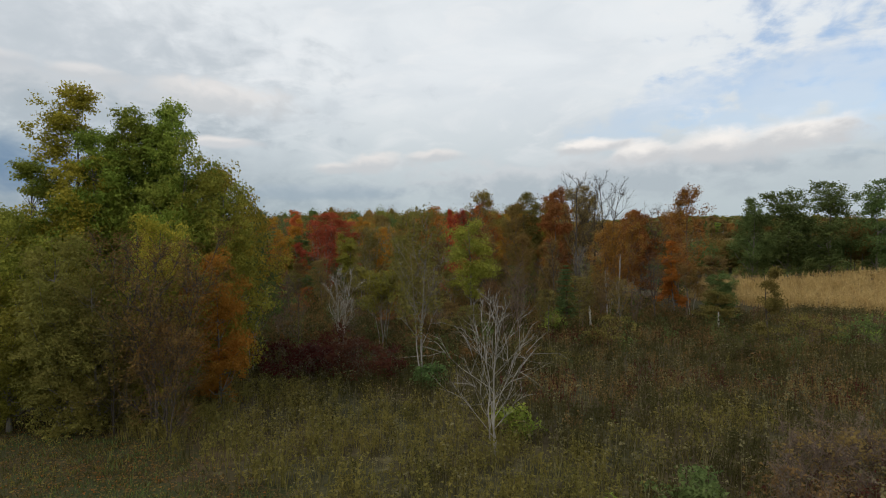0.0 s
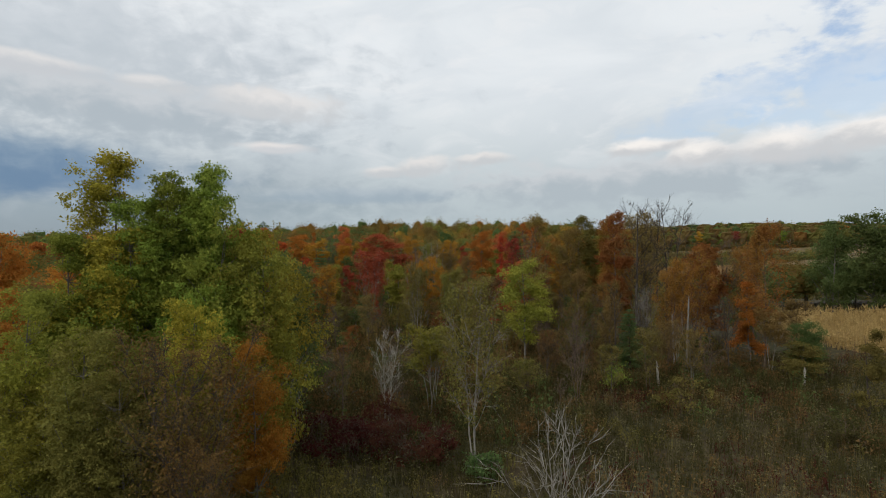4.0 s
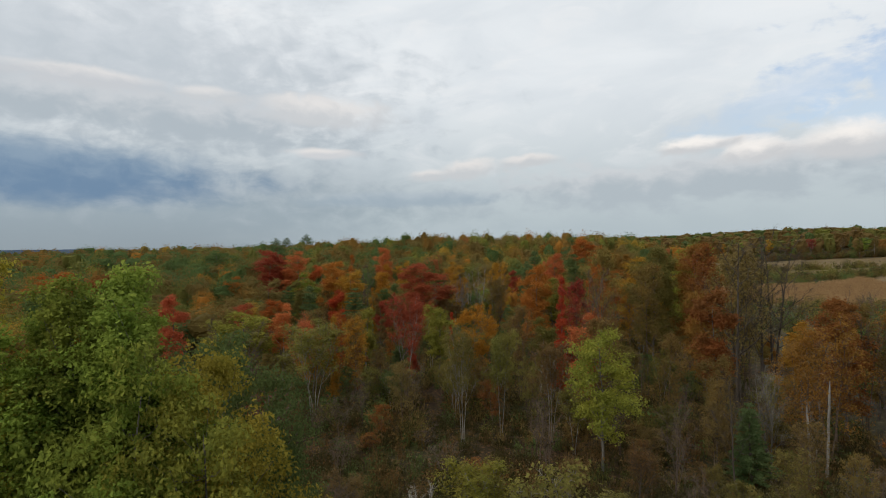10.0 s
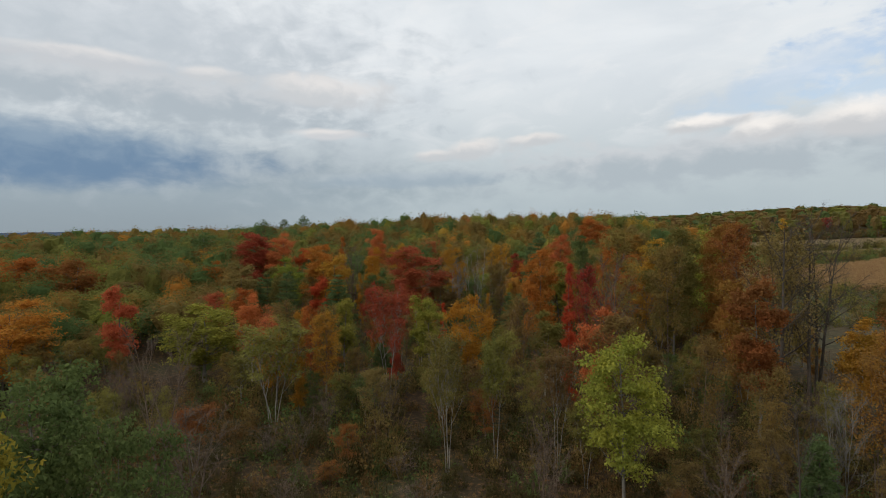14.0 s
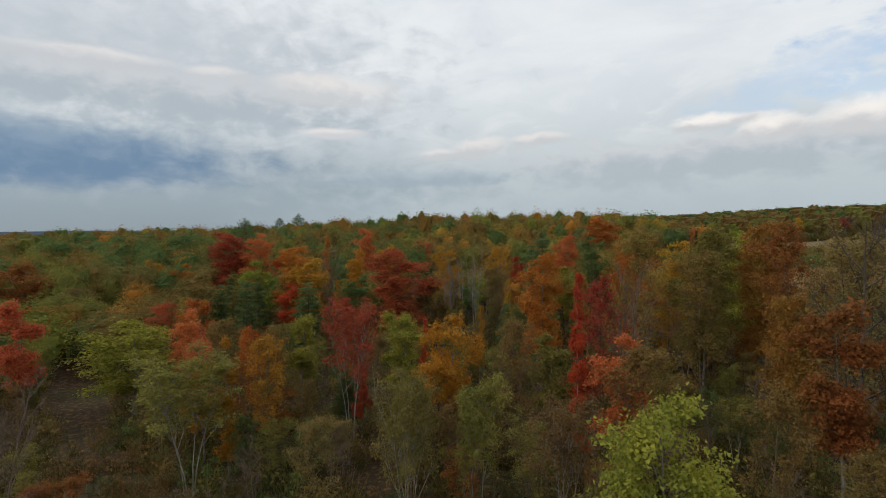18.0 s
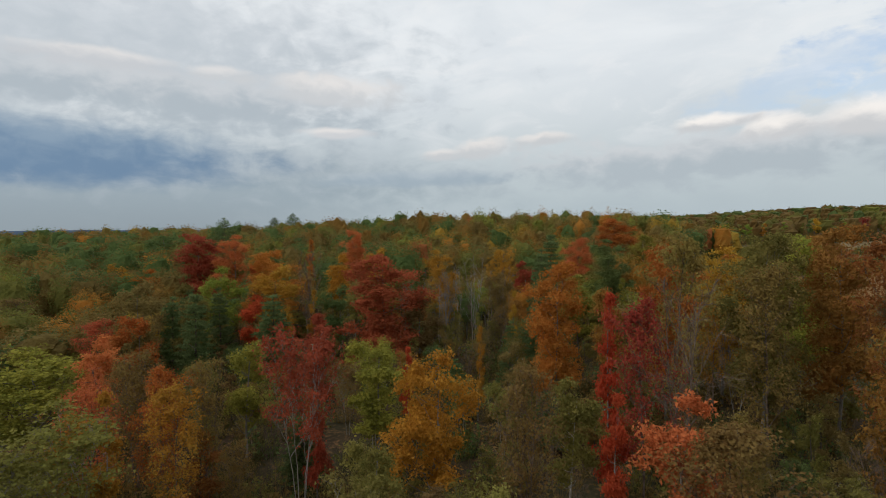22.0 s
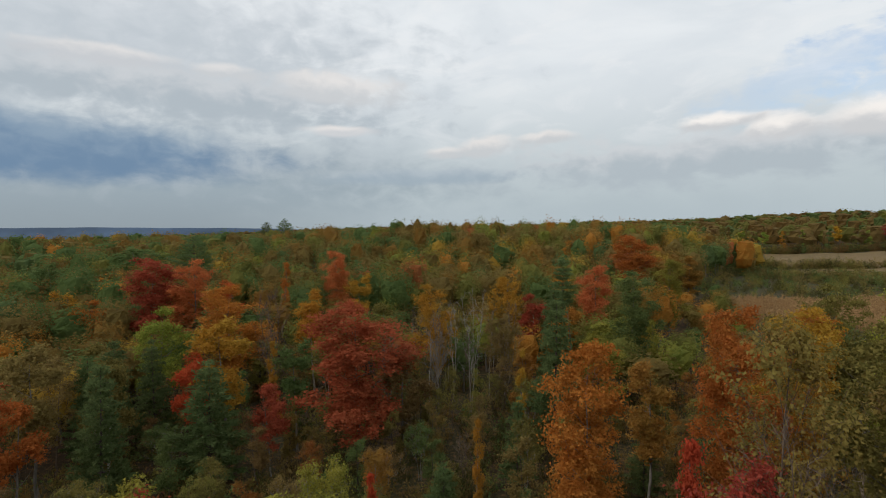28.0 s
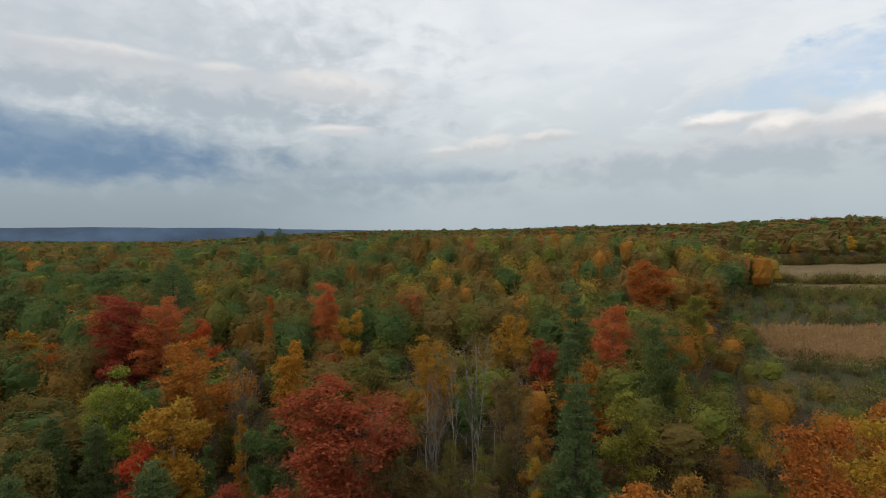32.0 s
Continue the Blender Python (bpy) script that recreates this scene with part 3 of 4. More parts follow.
FORM = {
    "round": ("maple_tree", "broad round maple"), "oval": ("tall_tree", "tall oval broadleaf tree"), "high": ("high_crowned_tree", "high-crowned tree"), "tall": ("tall_tree", "tall spreading tree"), "under": ("understory_tree", "small understory tree"), "slim": ("young_tree", "slim young pointed tree"),
    "large": ("large_tree", "large spreading tree"), "bushy": ("leafy_tree", "bushy tree"), "leafy": ("leafy_tree", "bushy tree"), "sapling": ("bleached_sapling", "leafless pale small tree"),
    "stems": ("aspen_tree", "pale many-stemmed tree"), "thin": ("thin_tree", "half-bare twiggy tree"), "bare": ("bare_tree", "leafless grey-brown tree"),
    "spread": ("bare_tree", "tall spreading leafless tree"), "twiggy": ("twiggy_tree", "dense twiggy half-bare tree"), "dead": ("dead_tree", "dead bleached tree"), "pine": ("pine_tree", "dense white pine"), "crag_pine": ("old_pine", "tall ragged pine"),
}
SLENDER = {"bushy": 0.46, "leafy": 0.44, "large": 0.35, "round": 0.46, "high": 0.36, "slim": 0.20, "twiggy": 0.6, "thin": 0.40, "pine": 0.42, "dead": 0.30, "crag_pine": 0.5}
PICK = random.Random(7)
STOOD = []


def tree(form, colour, x, y, height, width, bark=None, sink=0.15):
    """One tree: an empty at its foot that holds the trunk and the crown."""
    if form in ("round", "oval") and width < 0.44 * height:
        form = "high"
    if form == "bushy" and y < 56:
        form = "leafy"
    width = max(width, height * SLENDER.get(form, 0.38)) * (1.12 if form in ("round", "oval", "high", "bushy", "leafy", "large", "tall") else 1)
    if form in ("round", "oval", "high") and height > 18:
        form = "tall"
    wood, limbs, crown, h, r = SHAPE[form][len(STOOD) % len(SHAPE[form])]
    name, words = FORM[form]
    turn = PICK.uniform(0, 360)
    top = new(name)
    top.matrix_basis = pose(x, y, float(land(x, y)) - sink, PICK.uniform(-2, 2), PICK.uniform(-2, 2), turn)
    top.empty_display_size = 0.5
    fit = (width / 2 / r, width / 2 / r, height / h)
    for nm, me in (("trunk", wood), ("branchwork", limbs), ("crown", crown)):
        if me:
            ob = new(nm, me)
            ob.parent, ob.scale = top, fit
            slot = ob.material_slots[0]
            if nm == "branchwork":
                tagged(ob, kind="stuff")
            if nm == "crown" and form != "pine":
                slot.link, slot.material = "OBJECT", LEAF[colour]
            elif nm != "crown" and bark:
                slot.link, slot.material = "OBJECT", BARK[bark]
    tail = "" if form in ("bare", "dead", "spread", "sapling") else " with " + WORDS[colour]
    tagged(top, words + tail + (" by the meadow" if y < 70 else " in the wood"), "tree", "trees of the wood")
    STOOD.append((x, y, width / 2))
    return top


# ---- trees that stand out ----
# by the meadow
tree("large", "green", -19.8, 41.2, 21.9, 7.5)
tree("large", "green", -23.1, 40.9, 21.2, 7.5)
tree("large", "mellow", -26.2, 39.1, 22.4, 7.0)
tree("large", "green", -21.5, 42.5, 19.5, 7.0)
tree("large", "green", -25.2, 41.5, 19.5, 7.0)
tree("large", "green", -22.6, 41.6, 20.2, 7.0)
tree("large", "green", -24.2, 39.6, 19.2, 7.0)
tree("bushy", "lime", -16.8, 41.4, 16.6, 6.0)
tree("bushy", "olive", -31.0, 39.5, 13.4, 6.0)
tree("bushy", "green", -20.2, 40.4, 18.6, 6.0)
tree("large", "green", -28.2, 38.0, 16.8, 6.5)
tree("bushy", "green", -24.6, 40.0, 17.0, 7)
tree("bushy", "lime", -27.5, 33.5, 13.5, 7)
tree("bushy", "olive", -22.3, 31.6, 11.5, 6)
tree("bushy", "lime", -25.2, 31.6, 9.0, 6)
tree("bushy", "green", -19.0, 38.0, 13.5, 6)
tree("bushy", "olive", -19.6, 31.0, 9.6, 5)
tree("bushy", "mellow", -18.1, 34.4, 13.1, 4.6)
tree("bushy", "gold", -14.6, 35.5, 10.4, 3.8)
tree("twiggy", "russet", -15.9, 30.3, 10.8, 8.2)
tree("twiggy", "russet", -14.3, 28.4, 6.6, 5.2)
tree("bushy", "olive", -21.0, 31.2, 8.0, 5.6)
tree("twiggy", "olive", -18.6, 30.8, 7.0, 5.0)
tree("bushy", "dark_green", -23.0, 51.6, 17.6, 8)
tree("bushy", "mellow", -17.6, 43.8, 17.6, 6.4)
tree("bushy", "dark_green", -19.0, 51.0, 15.4, 6.4)
tree("sapling", "tan", -16.4, 46.6, 7.7, 5.2, "ash")
tree("sapling", "tan", 2.6, 28.2, 8.6, 8.4, "ash")
tree("bare", "tan", 29.5, 75.5, 10.5, 6, "dark")
tree("thin", "rust", 26.5, 80.5, 15.5, 7)
tree("thin", "rust", 36.5, 84.5, 16.5, 7.5)
tree("thin", "russet", 39.5, 92.0, 17.0, 8)
tree("bare", "tan", 35.0, 90.5, 17.5, 8, "twig")
tree("oval", "rust", 32.5, 89.5, 17.0, 7.5)
tree("under", "russet", 41.0, 99.0, 13.0, 7)
tree("bushy", "dark_green", 44.5, 104.0, 13.0, 8)
tree("bare", "tan", 15.0, 72.0, 11.0, 6, "dark")
tree("bare", "tan", 9.5, 71.0, 9.0, 5, "twig")
tree("twiggy", "russet", 6.0, 68.0, 6.5, 5)
tree("thin", "olive", -1.7, 41.7, 13.9, 6.4, "ash")
tree("stems", "lime", -6.3, 55.4, 8.6, 5.7)
tree("bare", "tan", -9.5, 50.0, 9.0, 4.7, "pale")
tree("bare", "tan", -13.2, 50.0, 7.5, 5.2)
tree("stems", "olive", -5.9, 56.0, 8.1, 4.5)
tree("slim", "orange", 33.4, 78.8, 11.6, 6.1)
tree("dead", "tan", 23.9, 78.0, 7.9, 3.6)
tree("bushy", "dark_green", 37.2, 73.0, 7.3, 4.5)
tree("under", "olive", 33.9, 57.0, 9.0, 4.4, "dark")
tree("bushy", "dark_green", 89.0, 126.5, 22.3, 14.2)
tree("bushy", "dark_green", 80.5, 127.5, 21.4, 14.0)
tree("bushy", "dark_green", 72.4, 127.0, 20.0, 9.0)
tree("bushy", "dark_green", 101.0, 126.0, 22.5, 11.0)
tree("spread", "tan", 24.3, 99.9, 24.0, 13.4)
tree("spread", "tan", 33.6, 112.0, 25.0, 14.0)
tree("thin", "rust", 34.9, 78.1, 19.2, 6.9)
tree("thin", "brown", 25.8, 104.0, 23.0, 11.0, "dark")
tree("spread", "tan", 29.0, 104.0, 23.6, 13.0)
tree("bushy", "orange", -55.2, 60.0, 17.5, 8.9)
tree("round", "orange", -70.7, 92.0, 14.0, 11.8)
tree("round", "orange", -125.3, 140.0, 17.1, 15.1)
tree("round", "rust", -115.1, 146.0, 16.1, 17.0)
# the near wood
tree("round", "lime", -52.8, 106.7, 12.1, 13.0)
tree("stems", "olive", -32.0, 88.5, 12.6, 8.8)
tree("thin", "tan", -40.2, 105.3, 11.6, 4.2)
tree("thin", "orange", -32.3, 98.9, 13.1, 3.7)
tree("slim", "gold", -30.3, 92.0, 13.6, 3.6)
tree("oval", "lime", -31.6, 109.2, 13.0, 3.7)
tree("thin", "tan", -31.5, 103.5, 13.2, 4.6)
tree("stems", "crimson", -22.6, 102.2, 15.4, 6.2)
tree("slim", "crimson", -22.2, 104.6, 14.6, 3.0)
tree("slim", "scarlet", -17.8, 117.0, 11.7, 2.4)
tree("round", "lime", -18.9, 109.6, 13.4, 5.6)
tree("round", "yellow", -12.0, 102.0, 14.1, 6.3)
tree("stems", "lime", -21.5, 117.1, 12.3, 3.8)
tree("stems", "olive", -11.0, 82.0, 13.5, 3.7)
tree("stems", "olive", -6.7, 84.0, 12.7, 3.5)
tree("stems", "brown", -0.9, 84.0, 11.9, 5.2)
tree("oval", "olive", -14.3, 94.0, 10.5, 3.6)
tree("oval", "coral", -75.7, 138.4, 8.3, 5.7)
tree("round", "coral", -45.2, 107.0, 13.3, 4.2)
tree("thin", "orange", -33.9, 101.0, 12.5, 3.9)
tree("oval", "gold", -34.6, 94.0, 11.0, 2.9)
tree("thin", "coral", -63.5, 125.5, 11.5, 7.0)
tree("thin", "tan", -38.0, 103.0, 13.2, 7.0)
tree("thin", "gold", -28.6, 95.6, 13.0, 6.0)
tree("thin", "coral", -36.8, 97.4, 12.8, 6.0)
tree("round", "coral", -59.7, 97.6, 15.5, 5.0)
tree("thin", "brown", -96.5, 141.8, 11.8, 10.7)
tree("bare", "tan", -35.0, 74.0, 15.7, 7.5)
tree("bare", "tan", -29.1, 70.0, 9.2, 8.2)
tree("slim", "scarlet", 1.2, 109.6, 18.6, 4.0)
tree("bare", "tan", 5.9, 106.2, 20.4, 9.0, "twig")
tree("thin", "crimson", 3.9, 107.4, 18.0, 5.0, "twig")
tree("round", "olive", 18.3, 124.8, 23.2, 8.8)
tree("thin", "tan", 15.6, 116.0, 20.5, 7.5)
tree("tall", "rust", 26.4, 126.6, 23.6, 9.0)
tree("thin", "rust", 25.5, 114.5, 23.2, 9.0)
tree("thin", "brown", 30.0, 112.5, 22.5, 9.0)
tree("thin", "brown", 38.5, 77.0, 9.5, 6.0)
tree("bushy", "olive", 36.0, 71.5, 5.0, 5.5)
tree("bushy", "rust", 22.2, 107.4, 16.6, 7.6)
tree("slim", "scarlet", 0.5, 100.0, 12.9, 3.6)
tree("thin", "tan", 5.0, 91.6, 14.0, 8.0)
tree("oval", "coral", 4.4, 95.4, 13.8, 3.6)
tree("thin", "tan", 7.9, 99.3, 12.0, 3.9)
tree("round", "lime", 4.0, 76.6, 14.4, 7.2)
tree("thin", "tan", 12.1, 85.7, 13.0, 3.6)
tree("thin", "tan", -5.0, 99.6, 15.0, 4.2)
tree("slim", "gold", -12.1, 128.4, 12.0, 2.3)
tree("round", "olive", -2.2, 105.0, 12.3, 2.8)
tree("oval", "rust", 19.6, 92.0, 17.5, 5.0)
tree("thin", "rust", 23.6, 80.0, 13.6, 6.4)
tree("thin", "rust", 29.9, 86.0, 15.7, 7.8)
tree("bare", "tan", 19.2, 76.0, 11.0, 5.5, "grey")
tree("thin", "russet", 15.3, 79.0, 11.8, 5.8, "dark")
tree("oval", "gold", 30.4, 96.0, 13.4, 3.8)
# the middle of the wood
tree("pine", "pine", -41.9, 133.5, 14.2, 8.6)
tree("oval", "scarlet", -47.4, 138.3, 13.5, 3.0)
tree("slim", "gold", -42.3, 148.0, 13.4, 3.2)
tree("oval", "dark_green", -36.7, 143.9, 14.2, 4.6)
tree("oval", "crimson", -35.9, 136.0, 11.7, 4.1)
tree("round", "crimson", -28.1, 143.0, 19.6, 12.4)
tree("round", "green", -61.3, 150.3, 16.4, 7.3)
tree("pine", "pine", -49.6, 127.0, 15.4, 4.9)
tree("thin", "brown", -61.3, 133.0, 13.8, 7.3)
tree("round", "gold", -105.7, 176.7, 13.5, 5.9)
tree("round", "orange", -91.8, 168.8, 13.8, 6.7)
tree("round", "crimson", -83.5, 175.0, 21.3, 13.0)
tree("round", "coral", -75.5, 176.5, 20.6, 9.0)
tree("round", "lime", -122.1, 165.0, 12.2, 12.5)
tree("round", "dark_green", -131.9, 215.0, 12.6, 13.6)
tree("round", "dark_green", -137.8, 235.0, 15.9, 19.8)
tree("round", "dark_green", -139.5, 205.0, 15.7, 10.7)
tree("round", "orange", -54.6, 156.2, 18.9, 10.2)
tree("round", "gold", -44.0, 140.1, 17.4, 7.4)
tree("oval", "scarlet", -69.3, 179.9, 16.3, 5.1)
tree("round", "yellow", -43.7, 163.3, 17.8, 6.4)
tree("bare", "tan", -46.8, 155.8, 19.0, 7.3)
tree("slim", "orange", -62.9, 190.2, 18.9, 5.0)
tree("round", "coral", -53.1, 197.3, 20.4, 6.8)
tree("oval", "gold", -44.9, 190.0, 16.5, 4.8)
tree("oval", "olive", -33.9, 171.0, 14.7, 7.3)
tree("oval", "gold", -24.6, 168.1, 18.4, 6.9)
tree("dead", "tan", -18.6, 175.7, 17.0, 6.6)
tree("dead", "tan", -20.2, 163.0, 15.5, 4.5)
tree("bare", "tan", -21.5, 158.0, 15.8, 4.2, "grey")
tree("bare", "tan", -26.5, 150.0, 14.0, 5.2, "grey")
tree("round", "gold", -14.3, 192.3, 16.2, 7.8)
tree("oval", "crimson", -9.5, 183.0, 14.2, 3.3)
tree("pine", "pine", -5.5, 175.0, 17.9, 5.9)
tree("pine", "pine", -3.6, 196.3, 19.5, 4.2)
tree("round", "coral", 2.0, 189.6, 18.9, 7.6)
tree("oval", "gold", -2.2, 170.8, 14.9, 7.5)
tree("round", "orange", -3.0, 125.4, 19.8, 7.4)
tree("oval", "lime", 1.0, 158.0, 14.9, 7.5)
tree("oval", "rust", 4.2, 137.9, 15.4, 4.2)
tree("round", "dark_green", 8.0, 178.0, 19.8, 8.0)
tree("oval", "lime", 18.8, 203.9, 18.7, 6.5)
tree("slim", "lime", 10.4, 173.5, 12.7, 4.1)
tree("oval", "rust", 32.3, 246.0, 13.7, 7.4)
tree("oval", "orange", 0.1, 263.9, 14.7, 7.8)
tree("round", "orange", 16.0, 234.9, 20.6, 12.9)
tree("thin", "tan", 8.2, 118.0, 22.9, 8.6)
tree("round", "orange", 10.2, 131.8, 21.8, 7.2)
tree("round", "gold", 18.4, 139.2, 20.6, 8.4)
tree("round", "orange", 20.7, 146.0, 19.5, 7.7)
tree("round", "olive", 26.4, 150.0, 21.9, 7.0)
tree("round", "lime", 28.6, 142.0, 22.4, 8.6)
tree("round", "rust", 33.5, 147.0, 22.0, 8.0)
tree("round", "dark_green", 23.7, 150.0, 16.1, 4.5)
tree("thin", "gold", 15.3, 132.0, 15.6, 5.2)
tree("bare", "tan", 11.4, 126.0, 14.6, 6.4)
tree("bare", "tan", 16.9, 128.0, 13.9, 5.6, "grey")
tree("oval", "rust", -8.8, 158.0, 10.8, 4.8)
tree("stems", "brown", -13.9, 165.0, 13.8, 5.2)
tree("stems", "brown", -12.5, 165.0, 12.9, 4.9)
tree("pine", "pine", -9.1, 139.0, 10.3, 3.0)
tree("slim", "gold", -9.2, 147.0, 13.8, 2.8)
tree("thin", "gold", 18.3, 165.0, 14.0, 4.1)
tree("oval", "tan", -8.4, 185.0, 13.8, 5.7)
tree("pine", "pine", -60.7, 141.0, 14.3, 5.5)
tree("pine", "pine", -55.6, 142.0, 14.3, 4.9)
tree("pine", "pine", -60.0, 136.0, 13.6, 6.2)
tree("oval", "brown", -23.4, 146.0, 13.5, 6.4)
tree("oval", "olive", -54.2, 133.0, 15.8, 5.7)
tree("oval", "brown", -58.4, 128.0, 16.3, 6.5)
tree("oval", "orange", -54.3, 122.0, 12.9, 3.6)
# a stand of dead ash
tree("dead", "tan", -15.5, 168.0, 15.5, 5)
tree("dead", "tan", -22.5, 170.0, 16.0, 5)
tree("dead", "tan", -17.0, 158.5, 14.0, 5)
tree("dead", "tan", -24.0, 162.0, 15.0, 5)
tree("dead", "tan", -12.5, 174.0, 15.0, 5, "grey")
tree("dead", "tan", -20.5, 152.0, 12.5, 4, "grey")
tree("bare", "tan", -26.5, 168.0, 15.0, 6, "grey")
# pines on the rise
tree("pine", "pine", -5.0, 151.5, 19.0, 6.0)
tree("crag_pine", "pine", -163.3, 380.0, 23.5, 8.7)
tree("crag_pine", "pine", -196.8, 419.6, 22.4, 10.0)
tree("crag_pine", "pine", -97.8, 208.4, 23.2, 6.6)

# ---- the rest of the wood ----
MIX = ["orange"] * 3 + ["rust"] * 6 + ["russet"] * 3 + ["brown"] * 6 + ["olive"] * 7 + ["dark_green"] * 6 + ["tan"] * 3 + ["gold"] * 2 + ["lime"] * 3 + ["crimson"]


def standing():
    """Places for the wood's other trees, on a jittered grid that loosens with distance."""
    rng = random.Random(11)
    for near, far, step in ((0, 175, 5.4), (175, 260, 6.8), (260, 460, 8.4), (460, 1100, 13.0), (1100, 1900, 21.0)):
        n = int(far / step) + 2
        for j in range(-1, n):
            for i in range(-n, n):
                x, y = (i + rng.uniform(0.05, 0.95)) * step, (j + rng.uniform(0.05, 0.95)) * step
                d = math.hypot(x, y)
                if not near <= d < far or not -57 < math.degrees(math.atan2(x, y)) < 44 or not woods(x, y):
                    continue
                if d < 260 and any((x - a) ** 2 + (y - b) ** 2 < (0.42 * w + 1.3) ** 2 for a, b, w in STOOD):
                    continue
                yield x, y, d, rng


def plain_clump(rng, leaves, size, around, up, low, inset):
    """A crown for the deep wood: a lumpy leafy dome under a skin of leaf clusters."""
    mid, rz, rx = 15 * (1 + low) / 2, 15 * (1 - low) / 2, 3.6
    shift = Vector(rng.uniform(-50, 50, 3))

    def swell(d):
        return 0.93 + 0.34 * noise.noise(Vector(d) * 1.7 + shift) + 0.30 * noise.noise(Vector(d) * 4.1 + shift)

    def fuller(d):
        """Rounds a ball out towards a barrel, so that crowns have broad tops."""
        h = np.maximum(np.hypot(d[:, 0], d[:, 1]), 0.05)[:, None]
        return np.hstack([d[:, :2] * h ** -0.35, d[:, 2:]])
    rows = []
    for i in range(up + 1):
        a = math.pi * (i / up - 0.5)
        for j in range(around):
            b = 2 * math.pi * (j + 0.5 * (i % 2)) / around
            d = np.array([math.cos(a) * math.cos(b), math.cos(a) * math.sin(b), math.sin(a)])
            rows.append(fuller(d[None])[0] * (rx, rx, rz) * swell(d) * inset + (0, 0, mid))
    v, f = np.array(rows), []
    for i in range(up):
        for j in range(around):
            p, q = i * around + j, i * around + (j + 1) % around
            f += [(p, q, q + around), (p, q + around, p + around)]
    dome = v[np.array(f)].reshape(-1, 3)
    d = rng.normal(size=(leaves, 3)) + (0, 0, 0.3)
    d /= np.linalg.norm(d, axis=1)[:, None]
    grow = np.array([swell(k) for k in d])[:, None] * rng.uniform(0.70 if size < 0.45 else 0.88, 1.0 if size < 0.45 else 0.96, (leaves, 1)) ** 0.7
    skin, _ = flakes(rng, fuller(d) * (rx, rx, rz) * grow + (0, 0, mid), d + rng.normal(0, 0.42 if size < 0.45 else 0.2, (leaves, 3)), size)
    return np.vstack([dome, skin])


